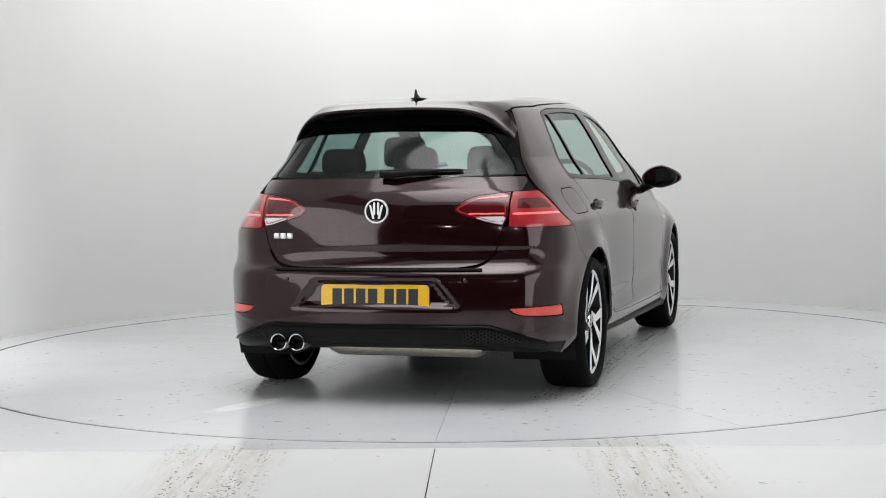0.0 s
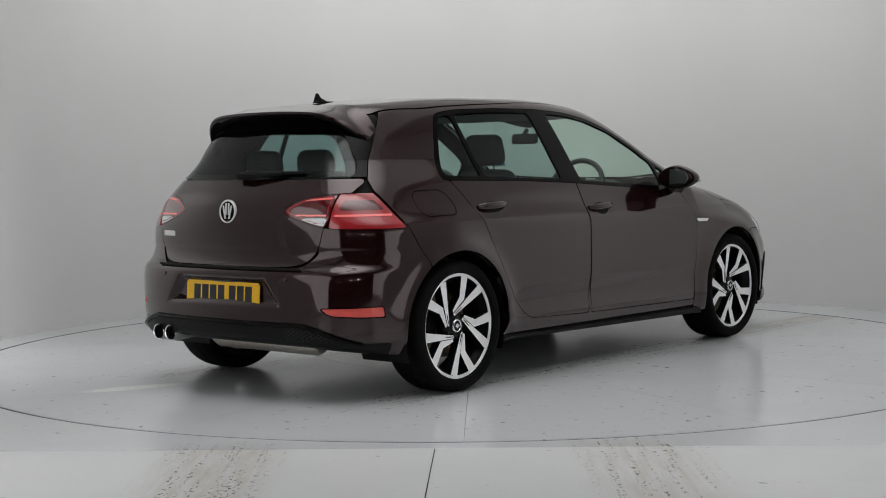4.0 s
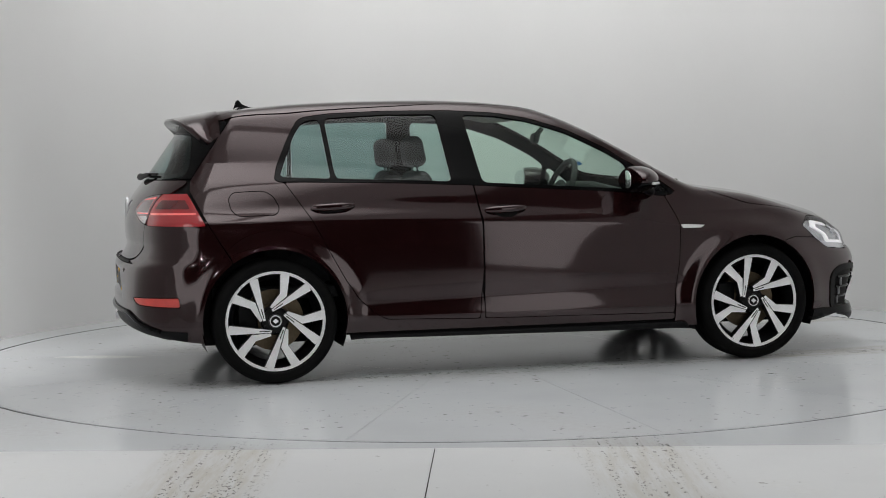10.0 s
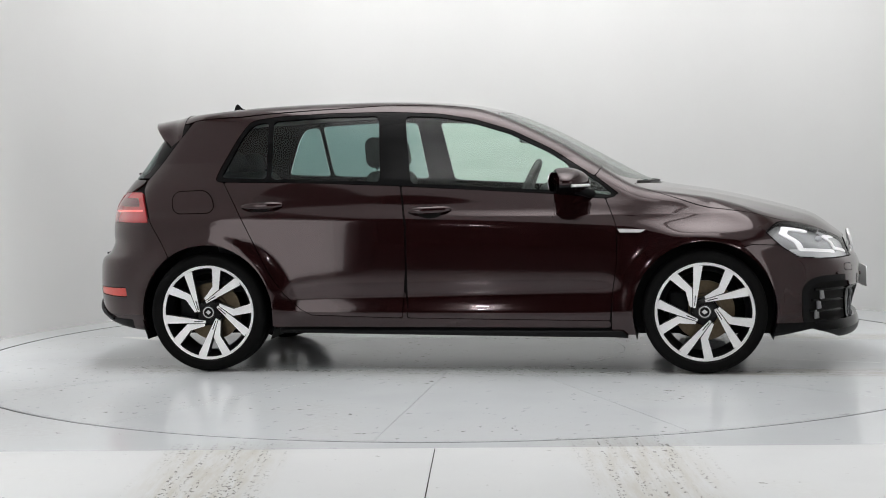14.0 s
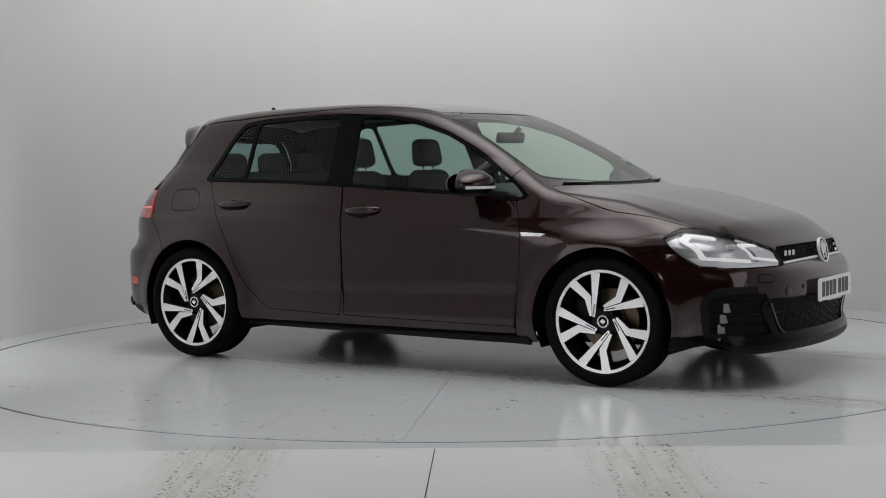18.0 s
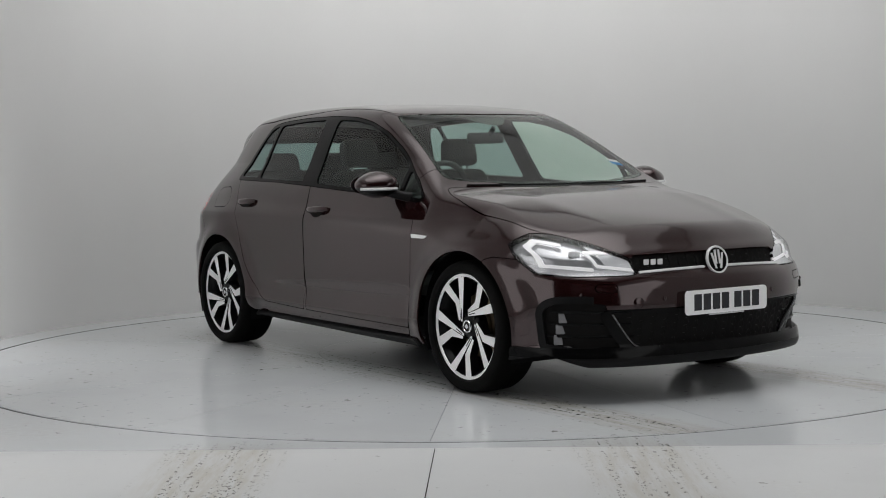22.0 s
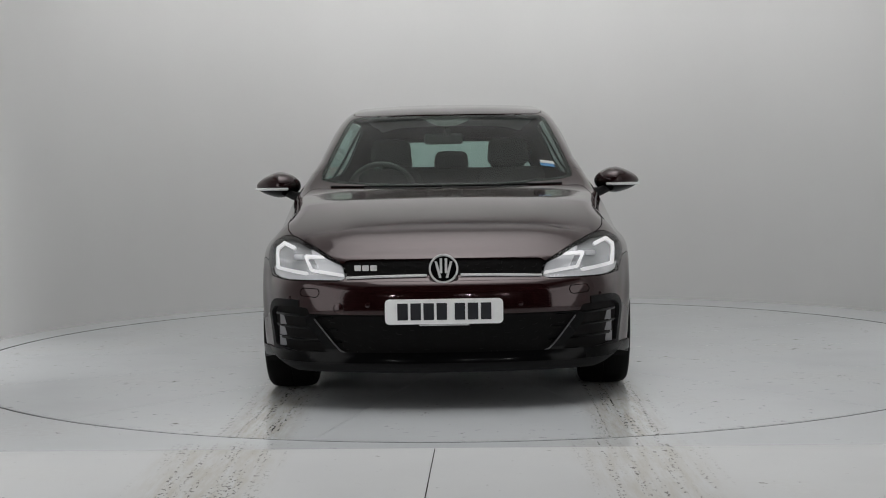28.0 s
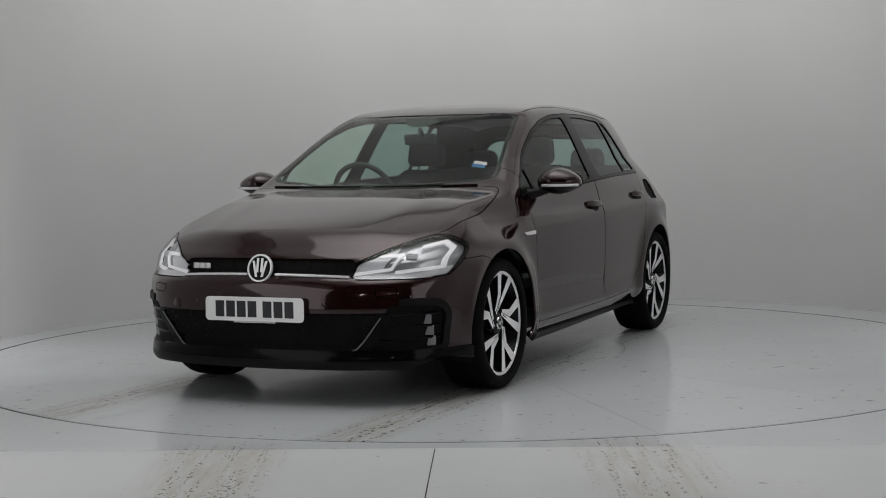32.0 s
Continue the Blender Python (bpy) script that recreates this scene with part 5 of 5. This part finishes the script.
    part("hub_cap_shape", slab([(-0.016, 0.0), (0, -0.013), (0.016, 0.0), (0, 0.013)], 0.001, m @ pose(0, 0, 0.0867) @ pose(0, 0, 0, 0, 0, -spin)), CHROME, rim, "plain chrome shape", smooth=0)
    for k in range(5):
        a = math.radians(72 * k + 22)
        part("wheel_bolt", lathe([(0.010, 0.05), (0.010, 0.073), (0.007, 0.075), (0, 0.073)], 10, m=m @ pose(0.056 * math.cos(a), 0.056 * math.sin(a), 0)), RIM_BLACK, rim)
    part("brake_disc", lathe([(0, 0.0), (0.155, 0.0), (0.155, 0.022), (0.09, 0.022), (0.088, 0.035), (0, 0.035)], 48, m=m @ pose(0, 0, -0.02)), DISC, car, "rusty steel brake disc")
    lo = m @ pose(0, 0, 0, 0, 0, -spin)
    part("brake_caliper", block(0.10, 0.16, 0.06, bevel=0.015, bm=None, at=(0, 0, 0)), SATIN_BLACK, car, "black brake caliper").matrix_local = lo @ pose(-0.13, 0.02, -0.005)
    # liner over the wheel
    bm = bmesh.new()
    s = -1 if flip else 1
    rows = []
    for w in (0.0, 0.30):
        rows.append([bm.verts.new((at[0] + 0.372 * math.cos(t), at[1] + s * (w - 0.085), 0.318 + 0.372 * math.sin(t))) for t in np.linspace(-0.40, math.pi + 0.40, 30)])
    for k in range(29):
        bm.faces.new((rows[0][k], rows[0][k + 1], rows[1][k + 1], rows[1][k]))
    bm.faces.new(rows[1])
    part("arch_liner", bm, SATIN_BLACK, car, "black wheel arch liner", smooth=0)


for x0, spin_r, spin_l in ((AXLE, 98, 60), (-AXLE, 45, 40)):
    wheel((x0, -TRACK, TYRE_R), False, spin_r)
    wheel((x0, TRACK, TYRE_R), True, spin_l)

# underside
bm = block(3.1, 1.02, 0.24, (-0.1, 0, 0.335), bevel=0.02)
block(1.0, 1.02, 0.34, (1.45, 0, 0.36), bevel=0.02, bm=bm)
block(1.5, 1.40, 0.10, (0, 0, 0.25), bevel=0.02, bm=bm)
block(0.85, 0.98, 0.30, (-1.40, 0, 0.48), bevel=0.02, bm=bm)
part("underbody", bm, INNER, car, "dark underbody")
for x0 in (AXLE, -AXLE):
    part("axle_beam", tube([(x0, -0.66, 0.31), (x0, 0.66, 0.31)], 0.035, 10), INNER, car, "dark axle beam")

# ---- cabin ----
part("cabin_floor", block(2.5, 1.30, 0.06, (-0.35, 0, 0.44), bevel=0.01), CABIN, car, "dark cabin floor")
bm = block(0.52, 1.34, 0.22, (0.74, 0, 0.80), (0, 6, 0), 0.06, 4)
block(0.30, 0.42, 0.09, (0.60, -0.37, 0.915), (0, 14, 0), 0.04, 4, bm=bm)
block(0.35, 0.24, 0.36, (0.38, 0, 0.62), (0, 0, 0), 0.05, 3, bm=bm)
part("dashboard", bm, CABIN, car, "charcoal dashboard")


def seat(x0, y0, width, head_h, steer):
    base = part("seat", block(0.52, width, 0.18, (x0 + 0.22, y0, 0.56), (0, -8, 0), 0.06, 4), CLOTH, car, "dark cloth seat")
    part("backrest", block(0.15, width, 0.54, (x0 - 0.10, y0, 0.80), (0, -16, 0), 0.06, 4, taper=0.74), CLOTH, base)
    return base


def headrest(x0, y0, z0, wide, tall, base):
    part("headrest", block(0.10, wide, tall, (x0, y0, z0), (0, -8, 0), 0.045, 4, taper=0.90), CLOTH, base, "rounded dark headrest")
    for s in (-1, 1):
        part("headrest_post", tube([(x0 + 0.025, y0 + s * 0.055, z0 - tall / 2 - 0.06), (x0 + 0.005, y0 + s * 0.055, z0 - tall / 2 + 0.02)], 0.006, 8), CHROME, base, "chrome headrest post")


for y0 in (-0.36, 0.36):
    b = seat(-0.30, y0, 0.50, 0, 0)
    headrest(-0.475, y0, 1.165, 0.26, 0.17, b)
b = part("rear_bench", block(0.50, 1.26, 0.18, (-0.98, 0, 0.58), (0, -6, 0), 0.06, 4), CLOTH, car, "dark cloth rear bench")
part("backrest", block(0.16, 1.26, 0.50, (-1.31, 0, 0.82), (0, -18, 0), 0.06, 4), CLOTH, b)
for y0 in (-0.38, 0.0, 0.38):
    headrest(-1.40, y0, 1.115, 0.24, 0.13, b)
part("parcel_shelf", block(0.42, 1.14, 0.03, (-1.62, 0, 0.985), (0, 0, 0), 0.01), CABIN, car, "dark parcel shelf")
wheel_at = Matrix.Translation((0.36, -0.37, 0.93)) @ pose(0, 0, 0, 0, -66, 0)
sw = part("steering_wheel", tube([wheel_at @ Vector((0.185 * math.cos(t), 0.185 * math.sin(t), 0)) for t in np.linspace(0, 2 * math.pi, 41)[:-1]], 0.016, 10, closed=True), CABIN, car, "dark steering wheel")
bm = bmesh.new()
bmesh.ops.create_uvsphere(bm, u_segments=20, v_segments=10, radius=1, matrix=wheel_at @ pose(0, 0, 0.005) @ Matrix.Diagonal((0.07, 0.085, 0.025, 1)))
part("wheel_boss", bm, CABIN, sw, "airbag boss")
for t in (90, 180, 270):
    a = math.radians(t)
    part("wheel_spoke", tube([wheel_at @ Vector((0.05 * math.cos(a), 0.05 * math.sin(a), 0)), wheel_at @ Vector((0.18 * math.cos(a), 0.18 * math.sin(a), 0))], 0.014, 8), CABIN, sw)
part("steering_column", tube([wheel_at @ Vector((0, 0, -0.02)), (0.62, -0.37, 0.83)], 0.04, 10), CABIN, car, "dark steering column")
rv = part("interior_mirror", block(0.035, 0.22, 0.062, (0.34, -0.02, 1.235), (0, 10, -12), 0.015, 3), CABIN, car, "interior mirror")
part("mirror_stalk", tube([(0.35, 0, 1.25), (0.39, 0, 1.29)], 0.014, 8), CABIN, rv)
sensor = both_of(above([(0.42, -0.3), (0.42, 0.045), (0.33, 0.13), (0.20, 0.16), (0.20, -0.3)], 0.02), d_screen)
centre_panel("sensor_cover", sensor, CABIN, screen, "black sensor cover behind the mirror", inset=0.0, out=-0.012, thick=0.0)
frit = both_of(d_screen, -(d_screen + 0.022))
centre_panel("screen_border", frit, GLOSS_BLACK, screen, "black windscreen border", inset=0.0, out=-0.002, thick=0.0)
frit = both_of(d_glass_rear, -(d_glass_rear + 0.030))
centre_panel("window_border", frit, GLOSS_BLACK, hatch, "black rear window border", inset=0.0, out=-0.005, thick=0.0)
centre_panel("headliner", d_roof, grain(mat("grey_headliner", (0.28, 0.28, 0.27), 0.9), 200, 0.1, 0.1), car, "grey headliner", out=-0.035, thick=0.0)
for x0, x1, ink, text in ((0.822, 0.795, STICKER_BLUE, "small blue sticker"), (0.794, 0.768, PLATE_WHITE, "small white sticker")):
    bm = bmesh.new()
    bm.faces.new([bm.verts.new(v) for v in (on_top(x0, 0.50, 0.002), on_top(x0, 0.575, 0.002), on_top(x1, 0.568, 0.002), on_top(x1, 0.495, 0.002))])
    bmesh.ops.solidify(bm, geom=bm.faces[:], thickness=0.001)
    part("screen_sticker", bm, ink, screen, text, smooth=0)


def motions():
    rows, turns = [], []
    for k in range(33):
        spin = pose(0, 0, 0, 0, 0, heading(k))
        rows.append((float(k), spin @ pose(0.023, -0.119, 0)))
        turns.append((float(k), spin @ pose(0, 0, 0, 0, 0, -90)))
    walk(car, rows)
    walk(table, turns)


motions()
